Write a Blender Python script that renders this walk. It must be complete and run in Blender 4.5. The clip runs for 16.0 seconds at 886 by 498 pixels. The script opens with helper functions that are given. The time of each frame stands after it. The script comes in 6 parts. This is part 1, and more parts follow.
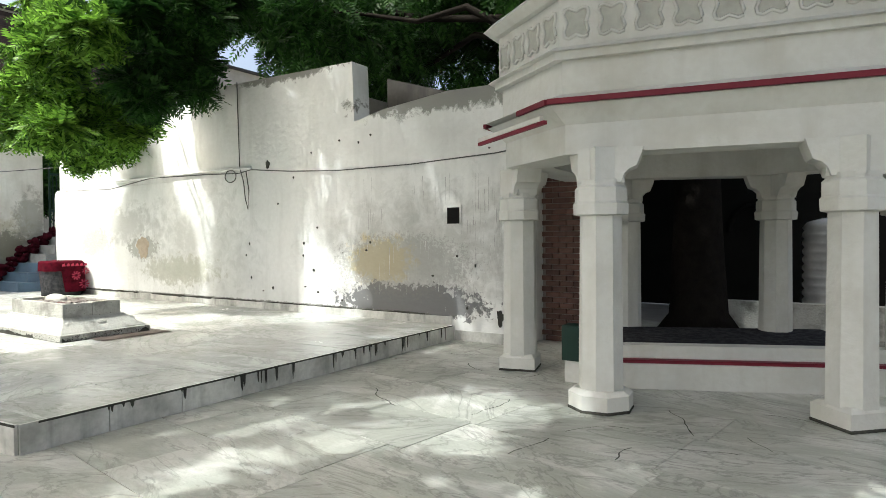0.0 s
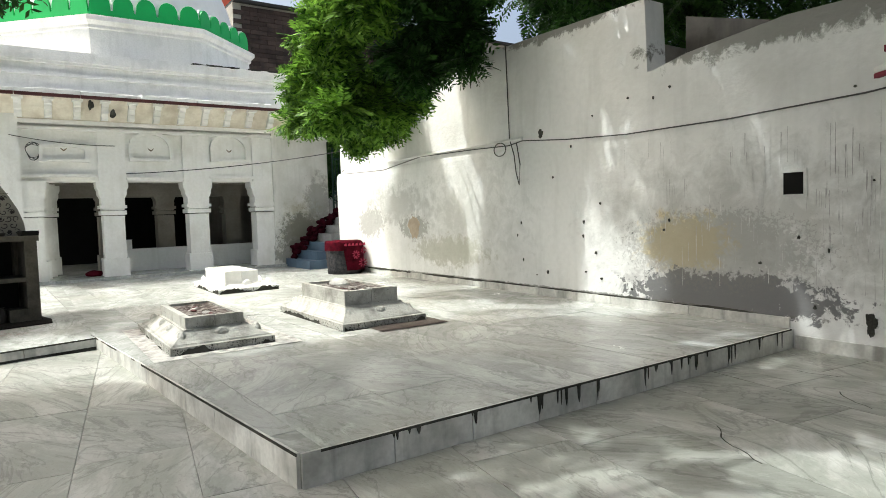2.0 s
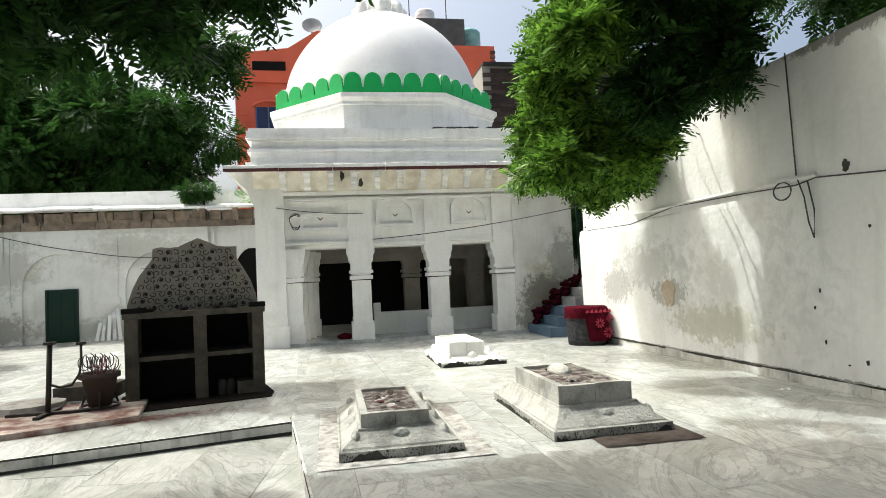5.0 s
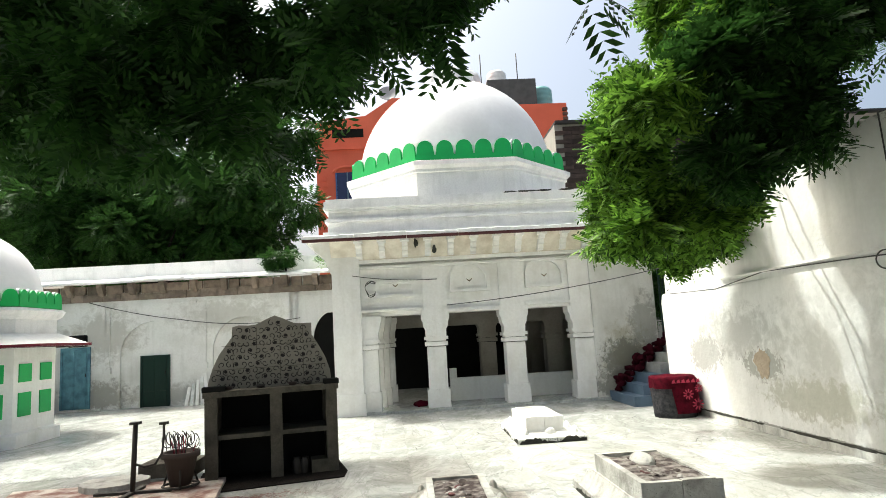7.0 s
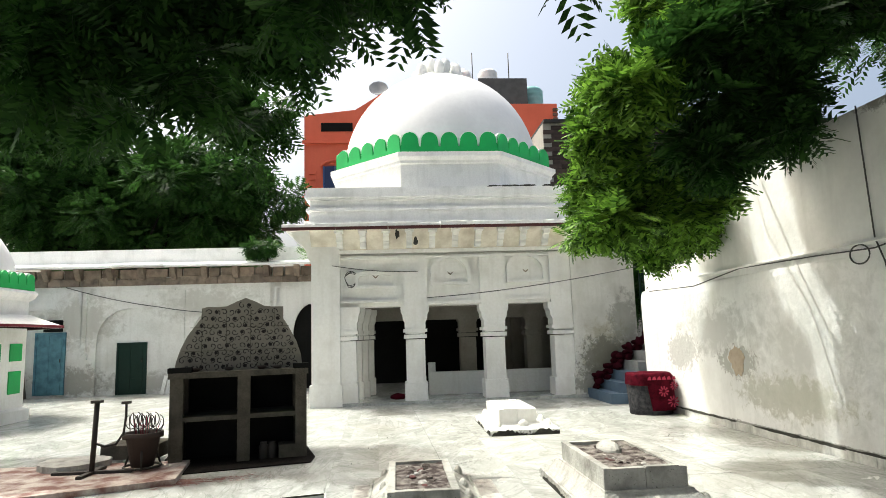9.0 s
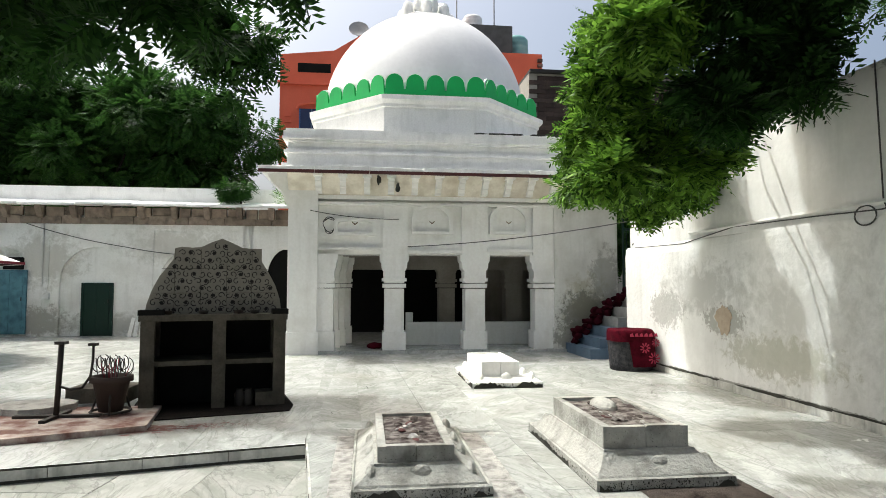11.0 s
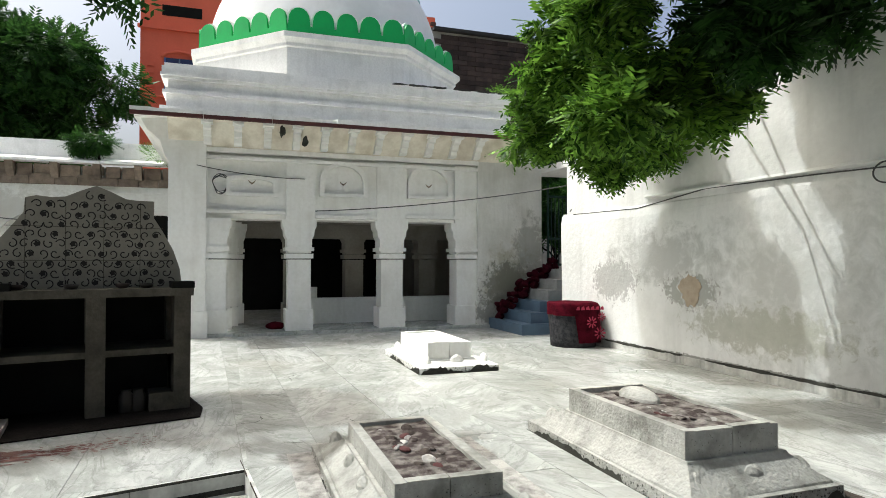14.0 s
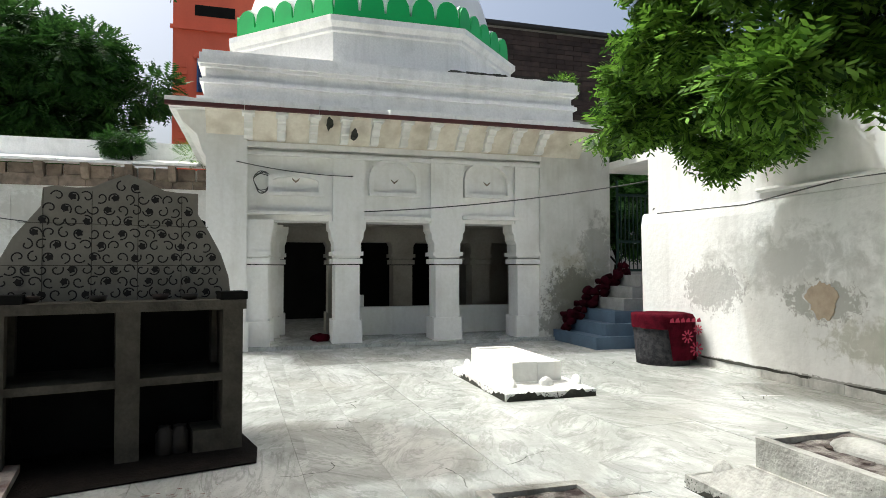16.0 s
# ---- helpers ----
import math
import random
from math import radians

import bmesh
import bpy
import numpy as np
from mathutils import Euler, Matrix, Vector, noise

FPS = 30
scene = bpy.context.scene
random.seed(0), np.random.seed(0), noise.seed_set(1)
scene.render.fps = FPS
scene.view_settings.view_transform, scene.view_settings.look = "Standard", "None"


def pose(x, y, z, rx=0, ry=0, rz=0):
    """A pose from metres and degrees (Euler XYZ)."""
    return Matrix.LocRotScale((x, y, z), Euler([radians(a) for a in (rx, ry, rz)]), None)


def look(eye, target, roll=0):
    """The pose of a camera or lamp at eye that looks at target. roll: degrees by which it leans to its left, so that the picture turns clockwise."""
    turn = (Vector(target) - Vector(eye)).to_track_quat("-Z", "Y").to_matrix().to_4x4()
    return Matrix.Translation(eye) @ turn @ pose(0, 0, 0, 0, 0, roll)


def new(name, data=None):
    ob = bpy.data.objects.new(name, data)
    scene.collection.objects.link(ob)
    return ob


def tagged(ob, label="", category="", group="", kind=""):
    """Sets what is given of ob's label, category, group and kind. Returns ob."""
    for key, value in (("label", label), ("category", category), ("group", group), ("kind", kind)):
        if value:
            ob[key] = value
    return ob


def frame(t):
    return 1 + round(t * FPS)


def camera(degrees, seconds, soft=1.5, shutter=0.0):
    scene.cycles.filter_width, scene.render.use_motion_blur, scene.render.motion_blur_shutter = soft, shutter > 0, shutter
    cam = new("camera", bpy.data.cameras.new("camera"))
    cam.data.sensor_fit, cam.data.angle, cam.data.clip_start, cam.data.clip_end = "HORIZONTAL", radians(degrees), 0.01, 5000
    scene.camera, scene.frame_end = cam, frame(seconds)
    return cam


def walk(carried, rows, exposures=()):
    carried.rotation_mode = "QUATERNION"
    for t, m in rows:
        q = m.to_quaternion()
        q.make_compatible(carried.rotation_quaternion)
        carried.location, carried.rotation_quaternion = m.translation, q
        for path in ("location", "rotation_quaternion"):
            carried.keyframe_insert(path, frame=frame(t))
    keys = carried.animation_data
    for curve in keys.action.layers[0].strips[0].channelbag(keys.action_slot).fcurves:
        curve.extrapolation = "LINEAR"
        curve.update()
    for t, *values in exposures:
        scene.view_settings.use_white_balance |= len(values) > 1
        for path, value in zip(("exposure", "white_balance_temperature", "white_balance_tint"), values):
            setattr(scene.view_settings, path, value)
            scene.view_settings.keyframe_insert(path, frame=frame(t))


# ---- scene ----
cam = camera(70.7, 16.0, soft=0.6)
PATH = [
    (0, (-0.22, -0.478, 1.344), (-1.316, 1.194, 1.302), -0.4),
    (0.5, (-0.603, -0.326, 1.313), (-1.795, 1.276, 1.195), 0.1),
    (1, (-0.863, -0.244, 1.292), (-2.219, 1.209, 1.068), 1.0),
    (1.5, (-1.173, -0.029, 1.403), (-2.729, 1.206, 1.166), -0.7),
    (2, (-1.437, 0.133, 1.434), (-3.088, 1.255, 1.316), -1.8),
    (2.5, (-1.653, 0.302, 1.435), (-3.335, 1.371, 1.276), -1.7),
    (3, (-1.892, 0.54, 1.457), (-3.672, 1.444, 1.338), -2.7),
    (3.5, (-2.118, 0.743, 1.46), (-3.945, 1.546, 1.329), -2.4),
    (4, (-2.41, 0.746, 1.4), (-4.246, 1.535, 1.328), -1.5),
    (4.5, (-2.445, 1.098, 1.501), (-4.353, 1.696, 1.441), -1.8),
    (5, (-2.616, 1.2, 1.57), (-4.581, 1.56, 1.659), -2.7),
    (5.2, (-2.713, 1.219, 1.595), (-4.675, 1.541, 1.809), -1.6),
    (7.3, (-2.662, 1.328, 1.859), (-4.641, 1.443, 2.125), -3.4),
    (7.5, (-2.632, 1.334, 1.856), (-4.606, 1.482, 2.143), -3.3),
    (8, (-2.645, 1.329, 1.856), (-4.608, 1.514, 2.187), -2.8),
    (8.5, (-2.673, 1.388, 1.816), (-4.638, 1.567, 2.141), -2.3),
    (9, (-2.789, 1.497, 1.668), (-4.764, 1.65, 1.939), -1.8),
    (11.3, (-3.303, 1.238, 1.636), (-5.284, 1.483, 1.749), 0.1),
    (11.5, (-3.412, 1.182, 1.614), (-5.398, 1.375, 1.75), -1.0),
    (12, (-3.713, 1.103, 1.565), (-5.685, 1.435, 1.595), -0.7),
    (12.5, (-3.945, 0.955, 1.531), (-5.875, 1.477, 1.516), 1.8),
    (13, (-4.247, 0.851, 1.529), (-6.175, 1.383, 1.527), 1.0),
    (13.5, (-4.554, 0.784, 1.552), (-6.483, 1.31, 1.572), 0.6),
    (14, (-4.855, 0.667, 1.542), (-6.748, 1.313, 1.582), -0.0),
    (14.5, (-5.202, 0.609, 1.522), (-7.08, 1.294, 1.555), -0.9),
    (15, (-5.526, 0.516, 1.515), (-7.436, 1.109, 1.514), -1.2),
    (15.5, (-5.856, 0.451, 1.511), (-7.768, 1.033, 1.459), 1.2),
    (16, (-6.15, 0.429, 1.535), (-8.066, 0.999, 1.594), -0.1),
]
walk(cam, [(t, look(eye, target, roll)) for t, eye, target, roll in PATH],
     exposures=[(0.0, 1.45, 6300, 3), (1.0, 1.15, 6300, 3), (2.0, 1.03, 6350, 3), (5.0, 0.87, 6400, 3), (7.3, 1.08, 6450, 2), (9.0, 1.0, 6500, 3), (11.3, 0.66, 6300, 4), (12.5, 0.58, 6250, 4), (16.0, 0.61, 6150, 4)])

# ---- light ----
SUN_DIR = Vector((-0.3, -0.48, 1.0)).normalized()
world = bpy.data.worlds.new("sky_world")
scene.world = world
world.use_nodes = True
wn = world.node_tree.nodes
sky = wn.new("ShaderNodeTexSky")
sky.sky_type = 'NISHITA'
sky.sun_disc = False
sky.sun_elevation = math.asin(SUN_DIR.z)
sky.sun_rotation = math.atan2(SUN_DIR.x, SUN_DIR.y)
sky.air_density, sky.dust_density, sky.ozone_density = 0.8, 10.0, 0.0
wn["Background"].inputs["Strength"].default_value = 0.15
world.node_tree.links.new(sky.outputs[0], wn["Background"].inputs[0])
sun_data = bpy.data.lights.new("sun", 'SUN')
sun_data.energy, sun_data.angle, sun_data.color = 2.2, radians(0.55), (1.0, 0.99, 0.97)
sun = new("sun", sun_data)
sun.matrix_world = look(SUN_DIR * 40, (0, 0, 0))


# ---- materials ----
def mat(name, base, rough=0.7, dark=None, scale=3.0, amount=0.5, fine=40.0, bump=0.15, metal=0.0,
        streak=None, streak_amount=0.0, per_object=0.0, spec=0.3, lo=0.42, hi=0.72):
    """A surface with large stains, fine grain and relief."""
    m = bpy.data.materials.new(name)
    m.use_nodes = True
    nt = m.node_tree
    n, l = nt.nodes, nt.links
    b = n["Principled BSDF"]
    b.inputs["Roughness"].default_value = rough
    b.inputs["Metallic"].default_value = metal
    b.inputs["Specular IOR Level"].default_value = spec
    geo = n.new("ShaderNodeNewGeometry")
    pos = geo.outputs["Position"]
    dark = dark or tuple(c * 0.6 for c in base)

    def noise_tex(sc, det, vec=pos):
        t = n.new("ShaderNodeTexNoise")
        t.inputs["Scale"].default_value, t.inputs["Detail"].default_value = sc, det
        l.new(vec, t.inputs["Vector"])
        return t.outputs["Fac"]

    def ramp(fac, a, c):
        r = n.new("ShaderNodeMapRange")
        r.inputs["From Min"].default_value, r.inputs["From Max"].default_value = a, c
        l.new(fac, r.inputs["Value"])
        return r.outputs["Result"]

    def times(fac, k):
        q = n.new("ShaderNodeMath")
        q.operation = 'MULTIPLY'
        l.new(fac, q.inputs[0])
        q.inputs[1].default_value = k
        return q.outputs[0]

    def mix(fac, a, c):
        x = n.new("ShaderNodeMix")
        x.data_type = 'RGBA'
        l.new(fac, x.inputs["Factor"])
        for s, v in ((x.inputs["A"], a), (x.inputs["B"], c)):
            if isinstance(v, tuple):
                s.default_value = (*v, 1)
            else:
                l.new(v, s)
        return x.outputs["Result"]

    col = mix(times(ramp(noise_tex(scale, 8), lo, hi), amount), base, dark)
    grain = noise_tex(fine, 5)
    col = mix(times(ramp(grain, 0.35, 0.75), 0.22), col, dark)
    if streak:
        mp = n.new("ShaderNodeMapping")
        mp.inputs["Scale"].default_value = (4, 4, 0.5)
        l.new(pos, mp.inputs["Vector"])
        col = mix(times(ramp(noise_tex(1.6, 6, mp.outputs[0]), 0.52, 0.75), streak_amount), col, streak)
    if per_object:
        oi = n.new("ShaderNodeObjectInfo")
        hs = n.new("ShaderNodeHueSaturation")
        l.new(ramp(oi.outputs["Random"], -0.0, 1.0), hs.inputs["Value"])
        hs.inputs["Value"].default_value = 1
        q = n.new("ShaderNodeMapRange")
        q.inputs["To Min"].default_value, q.inputs["To Max"].default_value = 1 - per_object, 1 + per_object * 0.6
        l.new(oi.outputs["Random"], q.inputs["Value"])
        l.new(q.outputs["Result"], hs.inputs["Value"])
        l.new(col, hs.inputs["Color"])
        col = hs.outputs["Color"]
    l.new(col, b.inputs["Base Color"])
    if bump:
        bn = n.new("ShaderNodeBump")
        bn.inputs["Strength"].default_value, bn.inputs["Distance"].default_value = bump, 0.02
        l.new(grain, bn.inputs["Height"])
        l.new(bn.outputs[0], b.inputs["Normal"])
    return m


def marble(name, base, cloud, vein, rough, clouds=0.55, veins=0.5, tone=0.08):
    """Worn veined marble: soft clouds, wandering veins and pale flecks, turned and shifted slab by slab."""
    m = bpy.data.materials.new(name)
    m.use_nodes = True
    n, l = m.node_tree.nodes, m.node_tree.links
    b = n["Principled BSDF"]
    b.inputs["Specular IOR Level"].default_value = 0.45
    geo = n.new("ShaderNodeNewGeometry")
    info = n.new("ShaderNodeObjectInfo")
    turn = n.new("ShaderNodeVectorRotate")
    turn.rotation_type = 'Z_AXIS'
    angle = n.new("ShaderNodeMapRange")
    angle.inputs["To Min"].default_value, angle.inputs["To Max"].default_value = -0.75, 0.75
    l.new(info.outputs["Random"], angle.inputs["Value"])
    l.new(geo.outputs["Position"], turn.inputs["Vector"])
    l.new(angle.outputs[0], turn.inputs["Angle"])
    shift = n.new("ShaderNodeVectorMath")
    shift.operation = 'MULTIPLY_ADD'
    shift.inputs[1].default_value, shift.inputs[2].default_value = (31.0, 17.0, 5.0), (0, 0, 0)
    l.new(info.outputs["Random"], shift.inputs[0])
    l.new(turn.outputs[0], shift.inputs[2])

    def field(scale, stretch, detail, dist, rough_=0.6, own=True):
        mp = n.new("ShaderNodeMapping")
        mp.inputs["Scale"].default_value = stretch
        l.new(shift.outputs[0] if own else geo.outputs["Position"], mp.inputs["Vector"])
        t = n.new("ShaderNodeTexNoise")
        t.inputs["Scale"].default_value, t.inputs["Detail"].default_value = scale, detail
        t.inputs["Distortion"].default_value, t.inputs["Roughness"].default_value = dist, rough_
        l.new(mp.outputs[0], t.inputs["Vector"])
        return t.outputs["Fac"]

    def ramp(fac, *stops):
        r = n.new("ShaderNodeValToRGB")
        e = r.color_ramp.elements
        for k, (p, v) in enumerate(stops):
            q = e[k] if k < 2 else e.new(p)
            q.position, q.color = p, (v, v, v, 1)
        l.new(fac, r.inputs[0])
        return r.outputs[0]

    def mix(fac, a, c):
        x = n.new("ShaderNodeMix")
        x.data_type = 'RGBA'
        l.new(fac, x.inputs["Factor"])
        for sck, v in ((x.inputs["A"], a), (x.inputs["B"], c)):
            if isinstance(v, tuple):
                sck.default_value = (*v, 1)
            else:
                l.new(v, sck)
        return x.outputs["Result"]

    big = field(0.9, (0.8, 1.5, 1), 9, 1.6)
    col = mix(ramp(big, (0.4, 0.0), (0.56, clouds), (0.72, clouds * 0.5)), base, cloud)
    col = mix(ramp(field(2.4, (0.6, 1.7, 1), 10, 2.4), (0.44, 0.0), (0.5, 0.55 * clouds), (0.57, 0.0)), col, cloud)
    col = mix(ramp(field(0.8, (0.7, 1.7, 1), 9, 2.6), (0.47, 0.0), (0.496, veins), (0.522, 0.0)), col, vein)
    col = mix(ramp(field(4.5, (0.6, 1.5, 1), 8, 2.0), (0.58, 0.0), (0.72, 0.5)), col, tuple(min(0.9, c * 1.22) for c in base))
    col = mix(ramp(field(0.45, (1, 1, 1), 6, 0.6, own=False), (0.5, 0.0), (0.75, 0.35)), col, (0.4, 0.38, 0.32))
    col = mix(ramp(field(60, (1, 1, 1), 4, 0.0, own=False), (0.56, 0.0), (0.78, 0.4)), col, vein)
    hs = n.new("ShaderNodeHueSaturation")
    val = n.new("ShaderNodeMapRange")
    val.inputs["To Min"].default_value, val.inputs["To Max"].default_value = 1 - tone, 1 + tone * 0.5
    l.new(info.outputs["Random"], val.inputs["Value"])
    l.new(val.outputs[0], hs.inputs["Value"])
    l.new(col, hs.inputs["Color"])
    l.new(hs.outputs["Color"], b.inputs["Base Color"])
    rr = n.new("ShaderNodeMapRange")
    rr.inputs["To Min"].default_value, rr.inputs["To Max"].default_value = rough * 0.6, rough * 1.7
    wear = field(1.7, (1, 1, 1), 8, 0.8, own=False)
    l.new(wear, rr.inputs["Value"])
    l.new(rr.outputs[0], b.inputs["Roughness"])
    bn = n.new("ShaderNodeBump")
    bn.inputs["Strength"].default_value, bn.inputs["Distance"].default_value = 0.12, 0.01
    l.new(field(9, (1, 1, 1), 8, 0.3, own=False), bn.inputs["Height"])
    l.new(bn.outputs[0], b.inputs["Normal"])
    return m


def stained(m, spots, axis='x'):
    """Adds ragged stains to a wall's paint, along x or y: each (place, z, reach in x, reach in z, colour, strength, scale, edge)."""
    n, l = m.node_tree.nodes, m.node_tree.links
    b = n["Principled BSDF"]
    col = b.inputs["Base Color"].links[0].from_socket
    geo = n.new("ShaderNodeNewGeometry")
    for k, (x, z, rx, rz, colour, strength, scale, edge) in enumerate(spots):
        mp = n.new("ShaderNodeMapping")
        mp.inputs["Location"].default_value = (-x / rx, 0, -z / rz) if axis == 'x' else (0, -x / rx, -z / rz)
        mp.inputs["Scale"].default_value = (1 / rx, 0.0, 1 / rz) if axis == 'x' else (0.0, 1 / rx, 1 / rz)
        l.new(geo.outputs["Position"], mp.inputs["Vector"])
        ln = n.new("ShaderNodeVectorMath")
        ln.operation = 'LENGTH'
        l.new(mp.outputs[0], ln.inputs[0])
        t = n.new("ShaderNodeTexNoise")
        t.noise_dimensions = '4D'
        t.inputs["W"].default_value = k * 3.7
        t.inputs["Scale"].default_value, t.inputs["Detail"].default_value, t.inputs["Roughness"].default_value = scale, 9, 0.68
        t.inputs["Distortion"].default_value = 0.6
        l.new(geo.outputs["Position"], t.inputs["Vector"])
        q = n.new("ShaderNodeMath")
        q.operation = 'MULTIPLY_ADD'
        q.inputs[1].default_value, q.inputs[2].default_value = -0.5, 0.0
        l.new(ln.outputs["Value"], q.inputs[0])
        l.new(t.outputs["Fac"], q.inputs[2])
        r = n.new("ShaderNodeMapRange")
        r.inputs["From Min"].default_value, r.inputs["From Max"].default_value = 0.12, 0.12 + edge
        r.inputs["To Max"].default_value = strength
        l.new(q.outputs[0], r.inputs["Value"])
        xx = n.new("ShaderNodeMix")
        xx.data_type = 'RGBA'
        l.new(r.outputs[0], xx.inputs["Factor"])
        l.new(col, xx.inputs["A"])
        xx.inputs["B"].default_value = (*colour, 1)
        col = xx.outputs["Result"]
    l.new(col, b.inputs["Base Color"])
    return m


def leaf_mat(name, base, light):
    m = bpy.data.materials.new(name)
    m.use_nodes = True
    n, l = m.node_tree.nodes, m.node_tree.links
    b = n["Principled BSDF"]
    b.inputs["Roughness"].default_value = 0.5
    b.inputs["Specular IOR Level"].default_value = 0.15
    geo = n.new("ShaderNodeNewGeometry")
    x = n.new("ShaderNodeMix")
    x.data_type = 'RGBA'
    x.inputs["A"].default_value, x.inputs["B"].default_value = (*base, 1), (*light, 1)
    l.new(geo.outputs["Random Per Island"], x.inputs["Factor"])
    l.new(x.outputs["Result"], b.inputs["Base Color"])
    tr = n.new("ShaderNodeBsdfTranslucent")
    l.new(x.outputs["Result"], tr.inputs["Color"])
    ms = n.new("ShaderNodeMixShader")
    ms.inputs[0].default_value = 0.36
    l.new(b.outputs[0], ms.inputs[1])
    l.new(tr.outputs[0], ms.inputs[2])
    l.new(ms.outputs[0], n["Material Output"].inputs["Surface"])
    return m


WALL = mat("limewashed_plaster", (0.71, 0.715, 0.695), 0.92, dark=(0.36, 0.365, 0.34), scale=0.75, amount=0.75, fine=11, bump=0.35,
           streak=(0.3, 0.31, 0.29), streak_amount=0.3, lo=0.48, hi=0.7)
WALLN = stained(mat("peeling_limewash", (0.74, 0.745, 0.725), 0.92, dark=(0.52, 0.525, 0.5), scale=0.9, amount=0.6, fine=14, bump=0.4,
                   streak=(0.45, 0.455, 0.43), streak_amount=0.3, lo=0.48, hi=0.7),
                [(-9.9, 1.3, 2.2, 1.4, (0.42, 0.43, 0.405), 0.7, 5.0, 0.3), (-12.1, 1.6, 1.7, 0.6, (0.42, 0.425, 0.4), 0.75, 6.0, 0.2),
                 (-13.2, 1.25, 0.8, 0.45, (0.3, 0.3, 0.28), 0.7, 12.0, 0.1), (-10.4, 0.75, 1.6, 0.4, (0.36, 0.36, 0.29), 0.7, 9.0, 0.14),
                 (-5.0, 1.2, 3.0, 1.3, (0.39, 0.395, 0.37), 0.75, 4.0, 0.3), (-5.75, 1.0, 0.85, 0.5, (0.54, 0.46, 0.27), 0.8, 6.0, 0.14),
                 (-5.3, 0.48, 1.7, 0.36, (0.46, 0.46, 0.45), 0.8, 6.0, 0.08), (-5.3, 0.44, 1.7, 0.34, (0.15, 0.15, 0.15), 0.95, 10.0, 0.05),
                 (-5.4, 0.95, 1.5, 0.55, (0.2, 0.2, 0.18), 0.4, 26.0, 0.05), (-11.5, 1.15, 0.7, 0.3, (0.3, 0.3, 0.27), 0.8, 14.0, 0.08),
                 (-7.6, 3.92, 2.0, 0.24, (0.16, 0.16, 0.14), 0.85, 7.0, 0.1), (-4.6, 3.2, 2.2, 0.34, (0.2, 0.2, 0.18), 0.9, 5.0, 0.1),
                 (-9.5, 0.3, 7.0, 0.045, (0.13, 0.13, 0.11), 0.7, 14.0, 0.1)])
ENDWALL = stained(mat("damp_whitewash", (0.72, 0.72, 0.68), 0.92, dark=(0.48, 0.475, 0.42), scale=1.6, amount=0.7, fine=16, bump=0.35, streak=(0.4, 0.4, 0.35), streak_amount=0.35),
                  [(6.3, 1.2, 0.9, 1.1, (0.42, 0.4, 0.3), 0.8, 5.0, 0.2), (6.2, 1.0, 0.8, 0.8, (0.13, 0.13, 0.1), 0.7, 11.0, 0.1), (6.7, 1.8, 0.5, 1.0, (0.3, 0.3, 0.26), 0.7, 7.0, 0.14), (6.0, 0.5, 0.8, 0.5, (0.2, 0.2, 0.17), 0.7, 9.0, 0.1)], axis='y')
ARCADEW = stained(mat("arcade_whitewash", (0.78, 0.78, 0.75), 0.9, dark=(0.52, 0.51, 0.46), scale=1.5, amount=0.55, fine=16, bump=0.3, streak=(0.42, 0.41, 0.36), streak_amount=0.25, lo=0.5, hi=0.75),
                  [(-8.2, 0.6, 1.6, 0.7, (0.3, 0.29, 0.25), 0.8, 6.0, 0.15), (-5.6, 0.5, 3.5, 0.5, (0.4, 0.39, 0.34), 0.7, 6.0, 0.2), (-7.9, 2.4, 1.6, 1.2, (0.42, 0.41, 0.36), 0.7, 4.0, 0.2), (-4.2, 2.8, 2.5, 0.8, (0.46, 0.45, 0.4), 0.6, 5.0, 0.2)], axis='y')
WHITE = mat("whitewash", (0.86, 0.86, 0.83), 0.88, dark=(0.6, 0.59, 0.53), scale=1.8, amount=0.5, fine=16, bump=0.3,
            streak=(0.5, 0.48, 0.42), streak_amount=0.2, lo=0.5, hi=0.75)
ROOFWHITE = mat("weathered_whitewash", (0.86, 0.86, 0.84), 0.85, dark=(0.45, 0.46, 0.43), scale=2.2, amount=0.5, fine=26, bump=0.3,
                streak=(0.35, 0.35, 0.33), streak_amount=0.22, lo=0.52, hi=0.78)
DOME = mat("dome_whitewash", (0.8, 0.8, 0.8), 0.6, dark=(0.6, 0.6, 0.6), scale=0.8, amount=0.5, fine=9, bump=0.1)
# plaster of shaded rooms, the shade put into its colour
INNER = mat("shaded_plaster", (0.34, 0.32, 0.28), 0.9, dark=(0.13, 0.115, 0.095), scale=1.5, amount=0.6, fine=20, bump=0.2)
# near black for sooty parts and for shade inside openings
DARK = mat("soot_and_shade_dark", (0.014, 0.014, 0.013), 0.9, fine=20, spec=0.02)
MARBLE = marble("grey_veined_marble", (0.48, 0.485, 0.455), (0.24, 0.255, 0.215), (0.11, 0.115, 0.095), 0.3, 0.75, 0.6, 0.16)
MARBLE2 = marble("pale_marble", (0.55, 0.56, 0.54), (0.31, 0.325, 0.3), (0.15, 0.16, 0.14), 0.2, 0.66, 0.42, 0.06)
JOINT = mat("joint_mortar", (0.3, 0.29, 0.26), 0.95, fine=30)
PALEJOINT = mat("pale_joint_mortar", (0.36, 0.36, 0.33), 0.95, dark=(0.12, 0.12, 0.1), scale=2.0, amount=0.9, fine=30)
EDGE = mat("stained_marble_edge", (0.68, 0.68, 0.64), 0.5, dark=(0.14, 0.14, 0.12), scale=3.5, amount=0.55, fine=30, bump=0.1,
           streak=(0.03, 0.03, 0.025), streak_amount=0.6, per_object=0.15)
